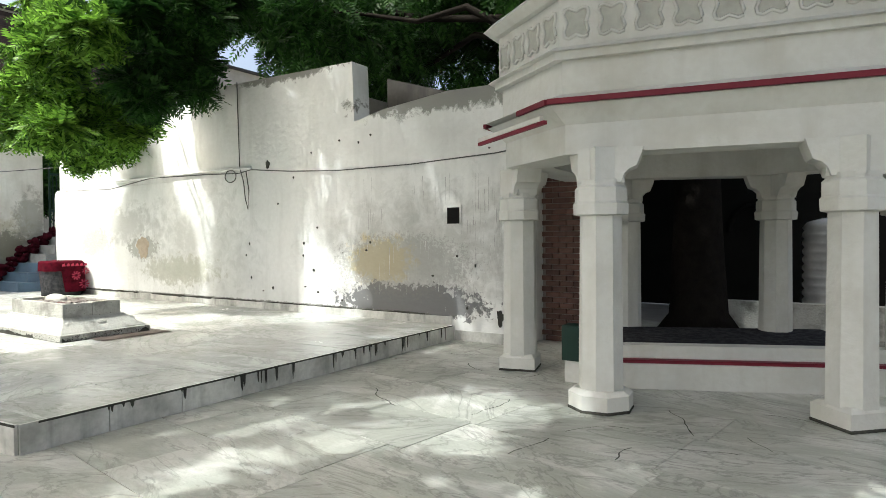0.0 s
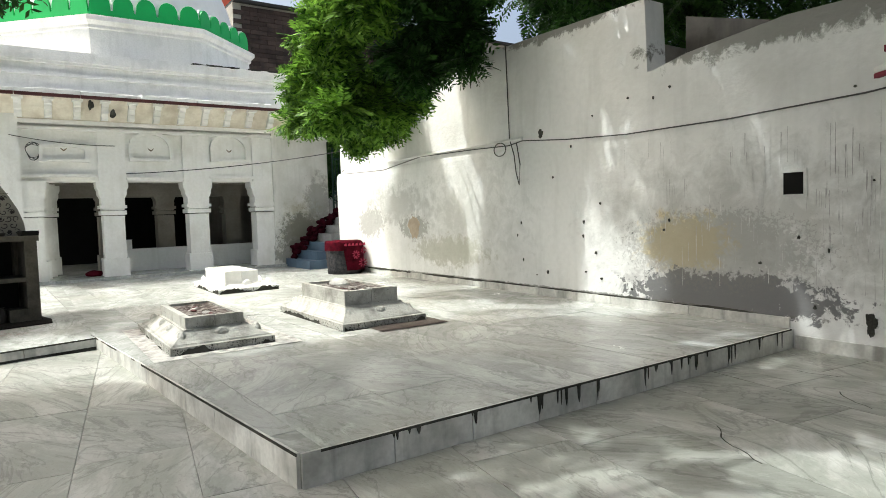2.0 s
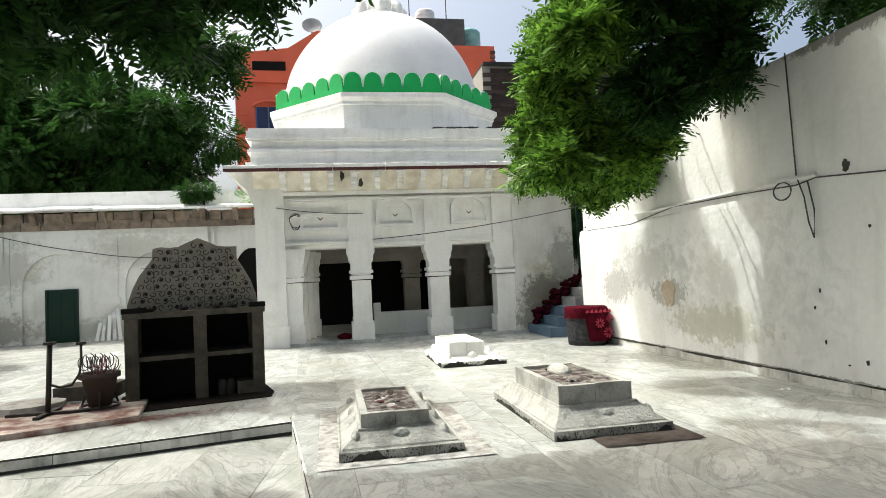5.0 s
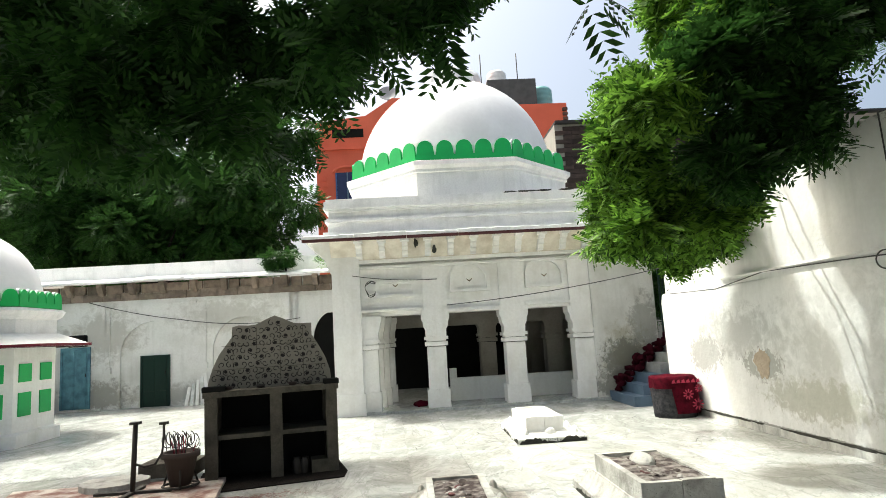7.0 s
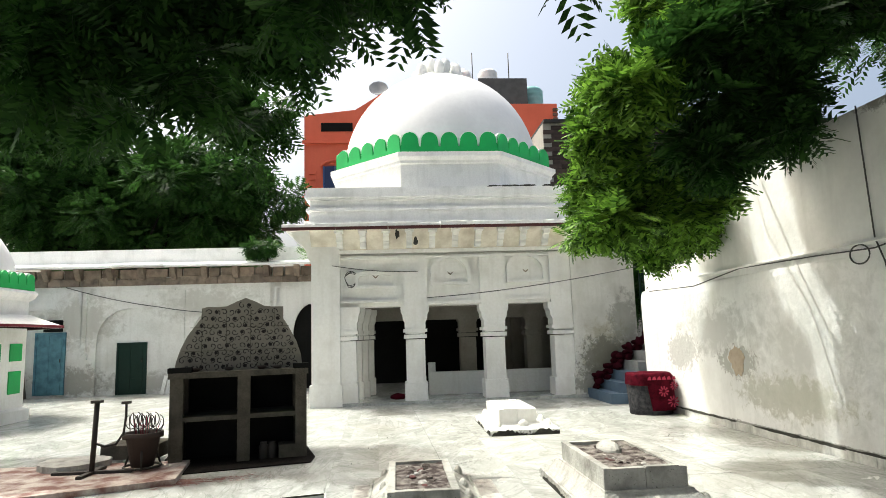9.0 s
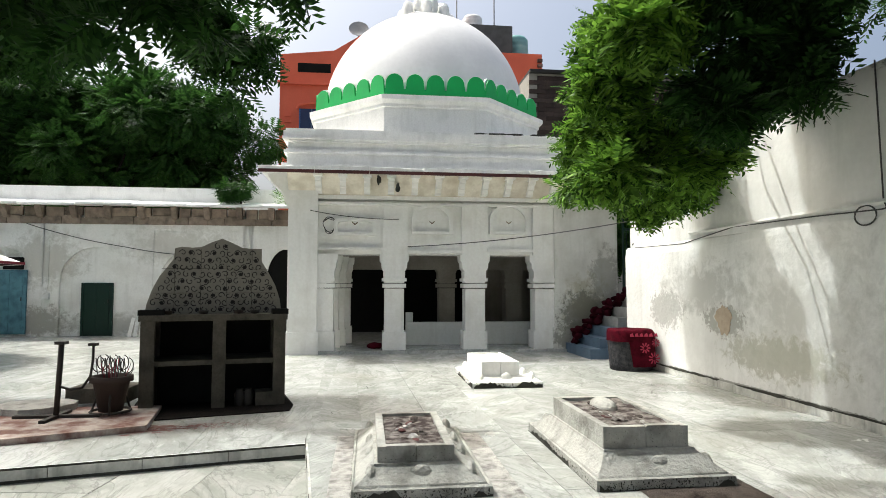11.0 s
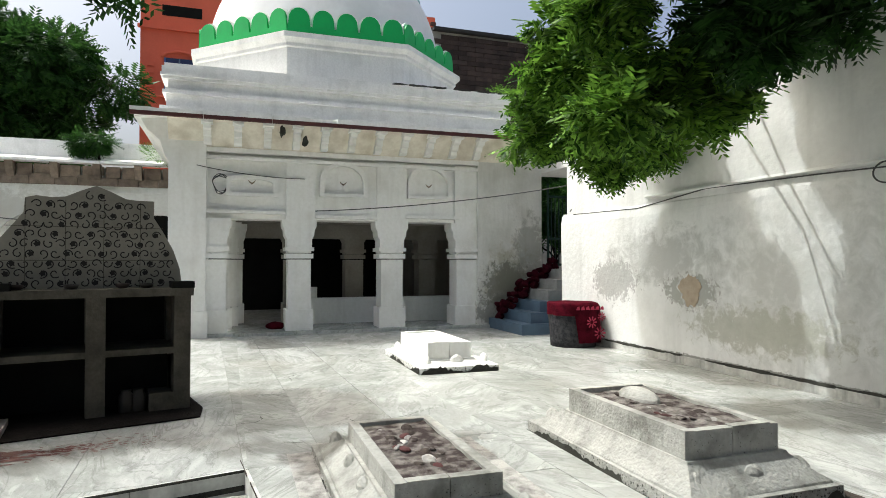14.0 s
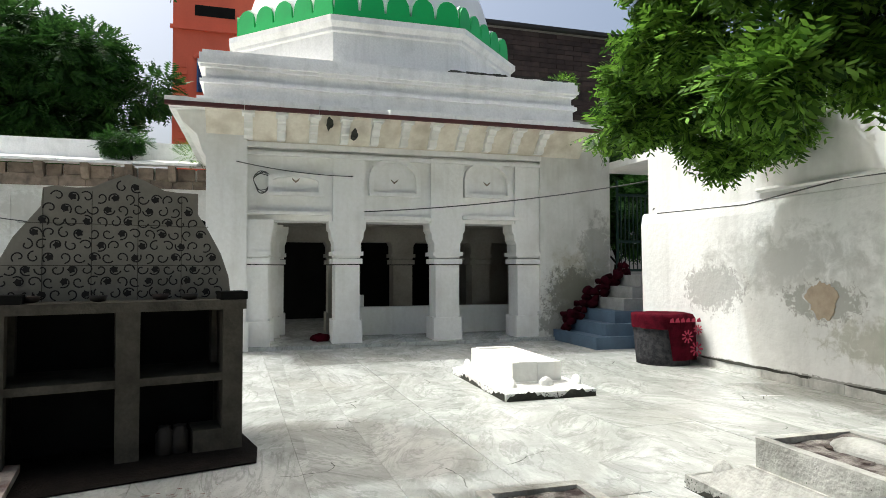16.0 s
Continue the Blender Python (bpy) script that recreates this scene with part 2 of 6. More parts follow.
# black of real mould, used too for the shade in holes and gaps
MOULD = mat("mould_and_hole_black", (0.035, 0.035, 0.03), 0.9, dark=(0.15, 0.15, 0.13), fine=60, spec=0.02)
GREEN = mat("green_paint", (0.02, 0.42, 0.1), 0.5, dark=(0.02, 0.3, 0.08), fine=20, bump=0.1)
DGREEN = mat("dark_green_metal", (0.003, 0.024, 0.016), 0.45, fine=30)
MAROON = mat("maroon_paint", (0.15, 0.01, 0.022), 0.6, dark=(0.09, 0.01, 0.02), fine=30)
WORN_RED = mat("worn_red_slab", (0.1, 0.035, 0.032), 0.85, dark=(0.05, 0.03, 0.03), scale=6, fine=50)
BROWNSTONE = mat("weathered_brown_stone", (0.27, 0.215, 0.17), 0.9, dark=(0.1, 0.08, 0.065), scale=5, amount=0.8, fine=30, bump=0.6, per_object=0.3)
STONE = mat("greyed_grave_stone", (0.44, 0.44, 0.405), 0.85, dark=(0.12, 0.12, 0.1), scale=4.5, amount=0.85, fine=40, bump=0.6,
            streak=(0.1, 0.1, 0.09), streak_amount=0.45, lo=0.48, hi=0.75)
# dark soil, deepened further to hold the grave's shadow on the bare patch
SOIL = mat("soil_and_petals", (0.075, 0.06, 0.05), 0.95, dark=(0.035, 0.025, 0.022), scale=12, amount=0.8, fine=70, bump=0.8)
HEARTHSTONE = mat("sooty_grey_stone", (0.11, 0.1, 0.08), 0.88, dark=(0.03, 0.027, 0.022), scale=5, amount=0.7, fine=40, bump=0.4, spec=0.1)
ORANGE = mat("terracotta_red_wall_paint", (0.72, 0.15, 0.085), 0.8, dark=(0.55, 0.11, 0.06), scale=0.8, fine=12)
BRICK = mat("old_brick", (0.16, 0.085, 0.065), 0.9, dark=(0.05, 0.035, 0.03), scale=5, amount=0.6, fine=30, bump=0.5, per_object=0.35)
DARKBRICK = mat("blackened_brick", (0.06, 0.042, 0.036), 0.95, dark=(0.02, 0.017, 0.016), scale=3, amount=0.8, fine=20, bump=0.5, per_object=0.4)
BLUE = mat("blue_grey_paint", (0.08, 0.13, 0.19), 0.6, dark=(0.05, 0.07, 0.1), scale=4, fine=30)
GREYSTEP = mat("grey_worn_step", (0.26, 0.27, 0.27), 0.8, dark=(0.12, 0.12, 0.12), scale=5, fine=30)
LBLUE = mat("faded_blue_door_paint", (0.12, 0.27, 0.33), 0.6, dark=(0.05, 0.12, 0.16), scale=5, amount=0.8, fine=30)
CLOTH = mat("crimson_cloth", (0.075, 0.005, 0.012), 0.9, dark=(0.018, 0.003, 0.005), scale=9, amount=0.9, fine=80, bump=0.6, spec=0.02)
BUNDLE = mat("dark_maroon_cloth", (0.04, 0.005, 0.01), 0.9, dark=(0.01, 0.003, 0.004), scale=14, amount=0.9, fine=80, bump=0.6, spec=0.02)
PINK = mat("pink_cloth_print", (0.38, 0.04, 0.08), 0.9, fine=60)
BLACKCLOTH = mat("dark_block_stone", (0.022, 0.022, 0.026), 0.8, dark=(0.1, 0.1, 0.1), scale=14, fine=60, bump=0.6, spec=0.02)
IRON = mat("dark_iron", (0.05, 0.045, 0.04), 0.6, metal=0.6, fine=60)
CABLE = mat("grey_cable", (0.09, 0.09, 0.085), 0.7, fine=60)
GLASS = mat("dark_window_glass", (0.02, 0.03, 0.09), 0.15, fine=20, bump=0, spec=0.5)
BARK = mat("neem_bark", (0.016, 0.014, 0.012), 0.95, dark=(0.006, 0.0055, 0.005), scale=8, fine=30, bump=0.8, spec=0.02)
STEEL = mat("corrugated_steel", (0.6, 0.6, 0.6), 0.4, metal=0.2, fine=20)
TANKW = mat("white_plastic", (0.75, 0.75, 0.75), 0.5, fine=20)
TANKB = mat("sea_green_plastic", (0.2, 0.42, 0.42), 0.5, fine=20)
GREYPATCH = mat("exposed_grey_mortar", (0.36, 0.36, 0.35), 0.95, dark=(0.62, 0.62, 0.6), scale=6, amount=1.0, fine=40, bump=0.8, lo=0.45, hi=0.6)
BEIGE = mat("stained_beige_plaster", (0.82, 0.78, 0.68), 0.95, dark=(0.5, 0.44, 0.34), scale=3, amount=0.8, fine=20, bump=0.3)
STAINED = mat("wax_stained_stone", (0.55, 0.5, 0.45), 0.8, dark=(0.16, 0.06, 0.045), scale=4, amount=0.9, fine=40, bump=0.5, lo=0.4, hi=0.6)
GRIT = mat("gritty_grey_soil", (0.5, 0.49, 0.46), 0.95, dark=(0.16, 0.15, 0.14), scale=12, amount=0.9, fine=60, bump=0.8)
DEBRIS = mat("soil_with_petals_and_grit", (0.27, 0.25, 0.225), 0.95, dark=(0.05, 0.035, 0.032), scale=11, amount=1.0, fine=70, bump=0.9, lo=0.38, hi=0.6)
# pavilion whitewash in a duller copy, canopy shade put into the colour
PAVW = mat("shade_dulled_cream_whitewash", (0.56, 0.565, 0.535), 0.9, dark=(0.42, 0.41, 0.36), scale=2.0, amount=0.6, fine=18, bump=0.35, streak=(0.36, 0.35, 0.3), streak_amount=0.3, lo=0.48, hi=0.72)
SOOT = mat("black_soot", (0.012, 0.011, 0.01), 0.85, dark=(0.025, 0.02, 0.018), scale=9, amount=0.6, fine=50, bump=0.5, spec=0.02)
TERRACOTTA = mat("grimy_plant_pot", (0.05, 0.036, 0.03), 0.8, fine=40)
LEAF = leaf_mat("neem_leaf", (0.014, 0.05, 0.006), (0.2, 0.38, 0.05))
# LEAFD, LEAFM: the leaf in darker copies, crown shade put into the colour
LEAFD = leaf_mat("shaded_neem_leaf", (0.012, 0.038, 0.008), (0.045, 0.115, 0.022))
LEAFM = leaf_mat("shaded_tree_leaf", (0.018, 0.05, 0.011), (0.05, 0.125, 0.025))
TILE = mat("printed_cream_tile", (0.25, 0.232, 0.195), 0.4, dark=(0.16, 0.145, 0.115), scale=5, fine=40, bump=0.05, per_object=0.08)
PRINT = mat("dark_floral_print", (0.015, 0.012, 0.011), 0.5, fine=40)


# ---- mesh helpers ----
def part(name, bm, material, parent=None, label="", bevel=0.0):
    """Links a bmesh as one mesh object under a thing or a part."""
    if bevel:
        es = [e for e in bm.edges if len(e.link_faces) == 2 and e.calc_face_angle(0) > 0.6]
        bmesh.ops.bevel(bm, geom=es, offset=bevel, segments=1, affect='EDGES', clamp_overlap=True)
    bmesh.ops.recalc_face_normals(bm, faces=bm.faces)
    me = bpy.data.meshes.new(name)
    bm.to_mesh(me)
    bm.free()
    me.materials.append(material)
    ob = new(name, me)
    if parent:
        ob.parent = parent
    return tagged(ob, label)


def thing(name, label, category, group="", kind=""):
    return tagged(new(name), label, category, group, kind)


def box(x0, x1, y0, y1, z0, z1, bm=None):
    bm = bm or bmesh.new()
    v = [bm.verts.new((x, y, z)) for z in (z0, z1) for x, y in ((x0, y0), (x1, y0), (x1, y1), (x0, y1))]
    for f in ((3, 2, 1, 0), (4, 5, 6, 7), (0, 1, 5, 4), (1, 2, 6, 5), (2, 3, 7, 6), (3, 0, 4, 7)):
        bm.faces.new([v[i] for i in f])
    return bm


def prism(pts, z0, z1, bm=None, to=lambda a, b, c: (a, b, c)):
    """A polygon swept along a third axis; to() lays (a, b, c) into the world."""
    bm = bm or bmesh.new()
    lo = [bm.verts.new(to(a, b, z0)) for a, b in pts]
    hi = [bm.verts.new(to(a, b, z1)) for a, b in pts]
    bm.faces.new(lo[::-1])
    bm.faces.new(hi)
    for i in range(len(pts)):
        j = (i + 1) % len(pts)
        bm.faces.new((lo[i], lo[j], hi[j], hi[i]))
    return bm


def along_x(a, b, c):
    return (c, a, b)


def along_y(a, b, c):
    return (a, c, b)


def lathe(profile, segs, cx=0, cy=0, phase=0.0, bm=None, smooth=True, sweep=None):
    """A profile of (radius, height) turned round the upright axis."""
    bm = bm or bmesh.new()
    rings = []
    for r, z in profile:
        if r < 1e-5:
            rings.append([bm.verts.new((cx, cy, z))])
        else:
            rings.append([bm.verts.new((cx + r * math.cos(phase + 2 * math.pi * i / segs), cy + r * math.sin(phase + 2 * math.pi * i / segs), z)) for i in range(segs)])
    for a, b in zip(rings, rings[1:]):
        for i in range(segs):
            j = (i + 1) % segs
            if len(a) == 1 and len(b) == 1:
                continue
            if len(a) == 1:
                f = bm.faces.new((a[0], b[i], b[j]))
            elif len(b) == 1:
                f = bm.faces.new((a[i], a[j], b[0]))
            else:
                f = bm.faces.new((a[i], a[j], b[j], b[i]))
            f.smooth = smooth
    for ring, flip in ((rings[0], True), (rings[-1], False)):
        if len(ring) > 2:
            bm.faces.new(ring[::-1] if flip else ring)
    return bm


def tube(points, r, bm=None, segs=6):
    """A round bar along a line of points."""
    bm = bm or bmesh.new()
    pts = [Vector(p) for p in points]
    rings = []
    for i, p in enumerate(pts):
        d = (pts[min(i + 1, len(pts) - 1)] - pts[max(i - 1, 0)]).normalized()
        a = d.cross(Vector((0.31, 0.17, 0.93))).normalized()
        b = d.cross(a)
        rr = r[i] if isinstance(r, (list, tuple)) else r
        rings.append([bm.verts.new(p + (a * math.cos(2 * math.pi * k / segs) + b * math.sin(2 * math.pi * k / segs)) * rr) for k in range(segs)])
    for a, b in zip(rings, rings[1:]):
        for k in range(segs):
            f = bm.faces.new((a[k], a[(k + 1) % segs], b[(k + 1) % segs], b[k]))
            f.smooth = True
    bm.faces.new(rings[0][::-1])
    bm.faces.new(rings[-1])
    return bm


def sag(a, b, drop, n=14):
    a, b = Vector(a), Vector(b)
    return [a.lerp(b, i / n) - Vector((0, 0, drop * 4 * (i / n) * (1 - i / n))) for i in range(n + 1)]


def clip_poly(pts, region):
    """pts cut by a convex, counterclockwise region."""
    for i in range(len(region)):
        a, b = region[i], region[(i + 1) % len(region)]
        out = []
        for k in range(len(pts)):
            p, q = pts[k], pts[(k + 1) % len(pts)]
            sp = (b[0] - a[0]) * (p[1] - a[1]) - (b[1] - a[1]) * (p[0] - a[0])
            sq = (b[0] - a[0]) * (q[1] - a[1]) - (b[1] - a[1]) * (q[0] - a[0])
            if sp >= 0:
                out.append(p)
            if sp * sq < 0:
                u = sp / (sp - sq)
                out.append((p[0] + u * (q[0] - p[0]), p[1] + u * (q[1] - p[1])))
        pts = out
        if len(pts) < 3:
            return []
    return pts


def poly_area(p):
    return 0.5 * abs(sum(p[i][0] * p[(i + 1) % len(p)][1] - p[(i + 1) % len(p)][0] * p[i][1] for i in range(len(p))))


def slabs(parent, name, region, top, dx, dy, turn, material, gap=0.004, seed=1, thick=0.03, rise=None):
    """Stone slabs laid in staggered rows over a convex region, each a piece of its own."""
    rng = random.Random(seed)
    ca, sa = math.cos(turn), math.sin(turn)
    us = [p[0] * ca + p[1] * sa for p in region]
    vs = [-p[0] * sa + p[1] * ca for p in region]
    v = min(vs) - dy * 0.3
    while v < max(vs):
        h = dy * rng.uniform(0.92, 1.08)
        u = min(us) - dx * rng.random()
        while u < max(us):
            w = dx * rng.uniform(0.8, 1.2)
            q = [(u + gap, v + gap), (u + w - gap, v + gap), (u + w - gap, v + h - gap), (u + gap, v + h - gap)]
            q = clip_poly([(a * ca - b * sa, a * sa + b * ca) for a, b in q], region)
            if q and poly_area(q) > 0.01:
                t = top + rng.uniform(-0.0015, 0.0015)
                slab = prism(q, t - thick, t)
                for c in slab.verts:
                    c.co.z += rise(c.co.x) if rise else 0
                part(name, slab, material, parent)
            u += w
        v += h


def wobble(cx, cy, rx, ry, n, amp, seed):
    """An uneven round outline."""
    rng = random.Random(seed)
    ph = [rng.uniform(0, 6.28) for _ in range(4)]
    out = []
    for i in range(n):
        a = 2 * math.pi * i / n
        k = 1 + amp * (math.sin(3 * a + ph[0]) * 0.5 + math.sin(5 * a + ph[1]) * 0.35 + math.sin(9 * a + ph[2]) * 0.25) + rng.uniform(-amp, amp) * 0.4
        out.append((cx + rx * k * math.cos(a), cy + ry * k * math.sin(a)))
    return out


def specks(n, u0, u1, v0, v1, at, axis, seed, lo=0.004, hi=0.02, size=1.0):
    """Many small ragged flecks on one upright face; u runs along it, v is the height."""
    rng = random.Random(seed)
    bm = bmesh.new()
    for k in range(n):
        cu, cv, r = rng.uniform(u0, u1), v0 + (v1 - v0) * rng.random() ** size, rng.uniform(lo, hi)
        st, ph = rng.uniform(0.5, 1.8), rng.uniform(0, 6.28)
        pts = []
        for q in range(9):
            a, rr = q * 0.698 + ph, r * rng.uniform(0.5, 1.15)
            pts.append((cu + rr * math.cos(a), min(max(cv + rr * st * math.sin(a), v0), v1)))
        off = at + (1 if axis == 'x' else -1) * (0.003 + 0.00001 * k)
        bm.faces.new([bm.verts.new((off, p, z) if axis == 'x' else (p, off, z)) for p, z in (pts if axis == 'x' else pts[::-1])])
    return bm


# ---- ground and courtyard ----
P = 0.19
ground = tagged(part("ground", box(-400, 400, -400, 400, -0.4, -0.045), JOINT), "bare earth beneath and beyond the courtyard", "ground", kind="structure")
floor_low = tagged(part("floor", box(-9.3, 4.0, -9.0, 9.5, -0.04, -0.012), PALEJOINT), "lower courtyard floor of cracked grey marble slabs", "floor", kind="structure")
PC, SC = (-4.54, 1.29), (-9.15, 0.785)
PA = [PC, (-4.54, 6.34), (-9.15, 6.34), SC]
PB = [(-22.4, 0.785), (-9.15, 0.785), (-9.15, 6.34), (-22.4, 6.34)]
PD = [(-22.4, -10.0), (-6.65, -10.0), (-9.15, 0.785), (-22.4, 0.785)]
platform = tagged(part("platform", prism(PA, -0.02, P - 0.006), PALEJOINT), "raised courtyard platform paved with pale veined marble slabs", "platform", kind="structure")
part("platform_bed", prism(PB, -0.02, P - 0.006), PALEJOINT, platform)
part("platform_bed", prism(PD, -0.02, P - 0.006), PALEJOINT, platform)


def edge_run(a, b, n, thick=0.02):
    """Facing tiles along the platform's rim."""
    a, b = Vector((*a, 0)), Vector((*b, 0))
    d = (b - a).normalized()
    o = Vector((-d.y, d.x, 0)) * thick
    for i in range(n):
        p, q = a.lerp(b, i / n) + d * 0.004, a.lerp(b, (i + 1) / n) - d * 0.004
        part("edge_tile", prism([(p.x, p.y), (p.x + o.x, p.y + o.y), (q.x + o.x, q.y + o.y), (q.x, q.y)], 0.0, P + 0.002), EDGE, platform)


edge_run((-4.54, 6.34), PC, 9)
edge_run(PC, SC, 8)
edge_run(SC, (-6.65, -10), 16)

# ---- long boundary wall ----
YW = 6.345
wall_n = thing("wall_north", "tall limewashed plaster wall, streaked and peeling", "wall", kind="structure")
part("wall_body", prism([(-14.65, 0), (-3.52, 0), (-3.52, 3.2), (-4.6, 3.22), (-5.7, 3.1), (-6.13, 3.0), (-6.2, 3.0), (-6.23, 3.85), (-8.7, 3.88), (-14.65, 4.0)], YW, YW + 0.35, to=along_y), WALLN, wall_n)
foot = bmesh.new()
ends = []
for fx, dep in ((-14.78, 0.05), (-12.5, 0.035), (-8.4, 0.003)):
    ends.append([foot.verts.new((fx, YW - d, z)) for d, z in ((-0.01, 0.0), (dep * 0.4 + 0.001, 0.0), (dep, 2.2), (dep * 0.5, 2.34), (-0.01, 2.38))])
for a, b in zip(ends, ends[1:]):
    for k in range(4):
        foot.faces.new((a[k], a[k + 1], b[k + 1], b[k]))
foot.faces.new(ends[0])
part("wall_foot", foot, WALLN, wall_n)
for i in range(9):
    part("skirting_tile", box(-14.6 + i * 1.117, -13.49 + i * 1.117, YW - 0.022, YW + 0.01, P, P + 0.105), EDGE, wall_n)
part("skirting_tile", box(-4.5, -3.53, YW - 0.022, YW + 0.01, 0, 0.13), EDGE, wall_n)

# ---- tomb ----
XF = -16.7
tomb = thing("domed_tomb", "whitewashed square tomb with pillared porch and green-banded dome", "tomb")
part("porch_floor", box(-22.6, XF + 0.02, -0.3, 6.97, 0.0, 0.25), MARBLE2, tomb)


def pillar(name, y0, y1, x0, x1, zb, parent, m):
    """A square pillar; its base block, neck band and bracket capital are pieces of it."""
    cy, cx = (y0 + y1) / 2, (x0 + x1) / 2
    hy, hx = (y1 - y0) / 2, (x1 - x0) / 2
    rng = random.Random(int(y0 * 100) + int(x0 * 10))

    def blk(k, za, zc):
        return box(cx - hx * k, cx + hx * k, cy - hy * k, cy + hy * k, za, zc)

    shaft = part(name, blk(1.0, zb + 0.38, 1.58), m, parent, bevel=0.02)
    part("base", blk(1.2, zb, zb + 0.4 + rng.uniform(-0.02, 0.02)), m, shaft, bevel=0.018)
    part("neck_band", blk(1.2, 1.6, 1.69), m, shaft, bevel=0.02)
    part("neck_band", blk(1.26, 1.74, 1.81), m, shaft, bevel=0.02)
    part("capital", prism([(cy - hy * 1.02, 1.7), (cy + hy * 1.02, 1.7), (cy + hy * 1.1, 1.84), (cy + hy * 1.1, 1.96), (cy + hy * 1.3, 2.04), (cy + hy * 1.34, 2.14), (cy + hy * 1.5, 2.2), (cy + hy * 1.52, 2.33),
                           (cy - hy * 1.52, 2.33), (cy - hy * 1.5, 2.2), (cy - hy * 1.34, 2.14), (cy - hy * 1.3, 2.04), (cy - hy * 1.1, 1.96), (cy - hy * 1.1, 1.84)], cx - hx * 1.02, cx + hx * 1.02, to=along_x), m, shaft, bevel=0.012)
    return shaft


XP = -16.95
pillar("pillar", 1.7, 2.12, XP - 0.36, XP + 0.08, 0.25, tomb, WHITE)
pillar("pillar", 3.48, 3.92, XP - 0.36, XP + 0.08, 0.25, tomb, WHITE)
pillar("half_pillar", 5.06, 5.5, XP - 0.36, XP + 0.08, 0.25, tomb, WHITE)
pillar("half_pillar", 0.26, 0.6, XP - 0.2, XP + 0.16, 0.25, tomb, WHITE)
part("corner_pier", box(-17.3, XF, -0.36, 0.26, 0.19, 4.0), WHITE, tomb, bevel=0.015)
part("pier_foot", box(-17.3, XF + 0.04, -0.4, 0.3, 0.19, 0.66), WHITE, tomb, bevel=0.012)
part("end_wall", box(-17.6, XF - 0.1, 5.5, 6.97, 0.19, 4.0), ENDWALL, tomb)
part("end_wall_foot", box(-17.5, XF - 0.04, 5.46, 6.1, 0.19, 0.72), ENDWALL, tomb, bevel=0.012)
part("lintel_wall", box(-17.5, XP + 0.02, 0.26, 5.5, 2.33, 4.0), WHITE, tomb)
part("string_course", box(XP, XP + 0.15, 0.26, 5.5, 3.4, 3.46), WHITE, tomb, bevel=0.01)
part("string_course", box(XP, XP + 0.2, 0.26, 5.5, 3.52, 3.6), WHITE, tomb, bevel=0.01)
for ya, yb, za in ((0.26, 1.62, 2.42), (2.2, 3.4, 2.36), (3.98, 5.1, 2.4)):
    part("door_hood", box(XP, XP + 0.13, ya, yb, za, za + 0.06), WHITE, tomb, bevel=0.008)
for ya, yb in ((1.66, 2.2), (3.4, 4.0), (5.02, 5.52)):
    part("panel_strip", box(XP, XP + 0.085, ya, yb, 2.33, 3.5), WHITE, tomb, bevel=0.01)


def niche(y0, y1, z0, z1, arch):
    """A shallow blind niche: a raised rim round a sunk field."""
    c, r = (y0 + y1) / 2, (y1 - y0) / 2
    rim = [(y0, z0), (y1, z0), (y1, z1)] + [(c + r * math.cos(a), z1 + arch * math.sin(a) ** 0.9) for a in np.linspace(0.15, math.pi - 0.15, 13)] + [(y0, z1)]
    outer = [(c + (y - c) * 1.2, z0 - 0.06 if z < z0 + 0.01 else z + 0.07) for y, z in rim]
    bm = bmesh.new()
    n = len(rim)
    rings = [[bm.verts.new((x, y, z)) for y, z in pts] for x, pts in ((XP + 0.022, outer), (XP + 0.13, outer), (XP + 0.13, rim), (XP + 0.025, rim))]
    for a, b in zip(rings, rings[1:]):
        for i in range(n):
            bm.faces.new((a[i], a[(i + 1) % n], b[(i + 1) % n], b[i]))
    bm.faces.new(rings[3])
    part("niche", bm, WHITE, tomb)
    bird = bmesh.new()
    for s in (-1, 1):
        prism([(c, z0 + 0.2), (c + s * 0.07, z0 + 0.25), (c + s * 0.05, z0 + 0.21), (c, z0 + 0.165)], XP + 0.027, XP + 0.032, bird, along_x)
    part("niche_mark", bird, BROWNSTONE, tomb)


niche(0.67, 1.42, 2.8, 2.98, 0.08)
niche(2.36, 3.12, 2.84, 3.02, 0.36)
niche(4.1, 4.86, 2.86, 3.04, 0.36)
# porch inside, its shade put into darker plaster and a near-black back wall
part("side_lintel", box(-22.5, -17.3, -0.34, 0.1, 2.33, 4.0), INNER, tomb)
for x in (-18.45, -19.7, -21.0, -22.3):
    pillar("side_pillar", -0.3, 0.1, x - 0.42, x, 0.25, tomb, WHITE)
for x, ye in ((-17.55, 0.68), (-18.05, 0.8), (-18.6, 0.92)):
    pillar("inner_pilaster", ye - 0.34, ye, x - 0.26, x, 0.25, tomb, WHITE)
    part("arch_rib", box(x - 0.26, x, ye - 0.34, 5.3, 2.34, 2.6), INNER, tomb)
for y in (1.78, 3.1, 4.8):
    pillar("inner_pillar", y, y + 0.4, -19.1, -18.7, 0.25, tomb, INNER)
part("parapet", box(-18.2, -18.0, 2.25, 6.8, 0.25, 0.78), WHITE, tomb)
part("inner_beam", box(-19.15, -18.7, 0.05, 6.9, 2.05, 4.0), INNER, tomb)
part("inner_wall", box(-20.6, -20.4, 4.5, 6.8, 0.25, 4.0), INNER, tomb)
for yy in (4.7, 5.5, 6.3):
    part("wall_pilaster", box(-20.4, -20.32, yy, yy + 0.3, 0.25, 3.0), INNER, tomb, bevel=0.01)
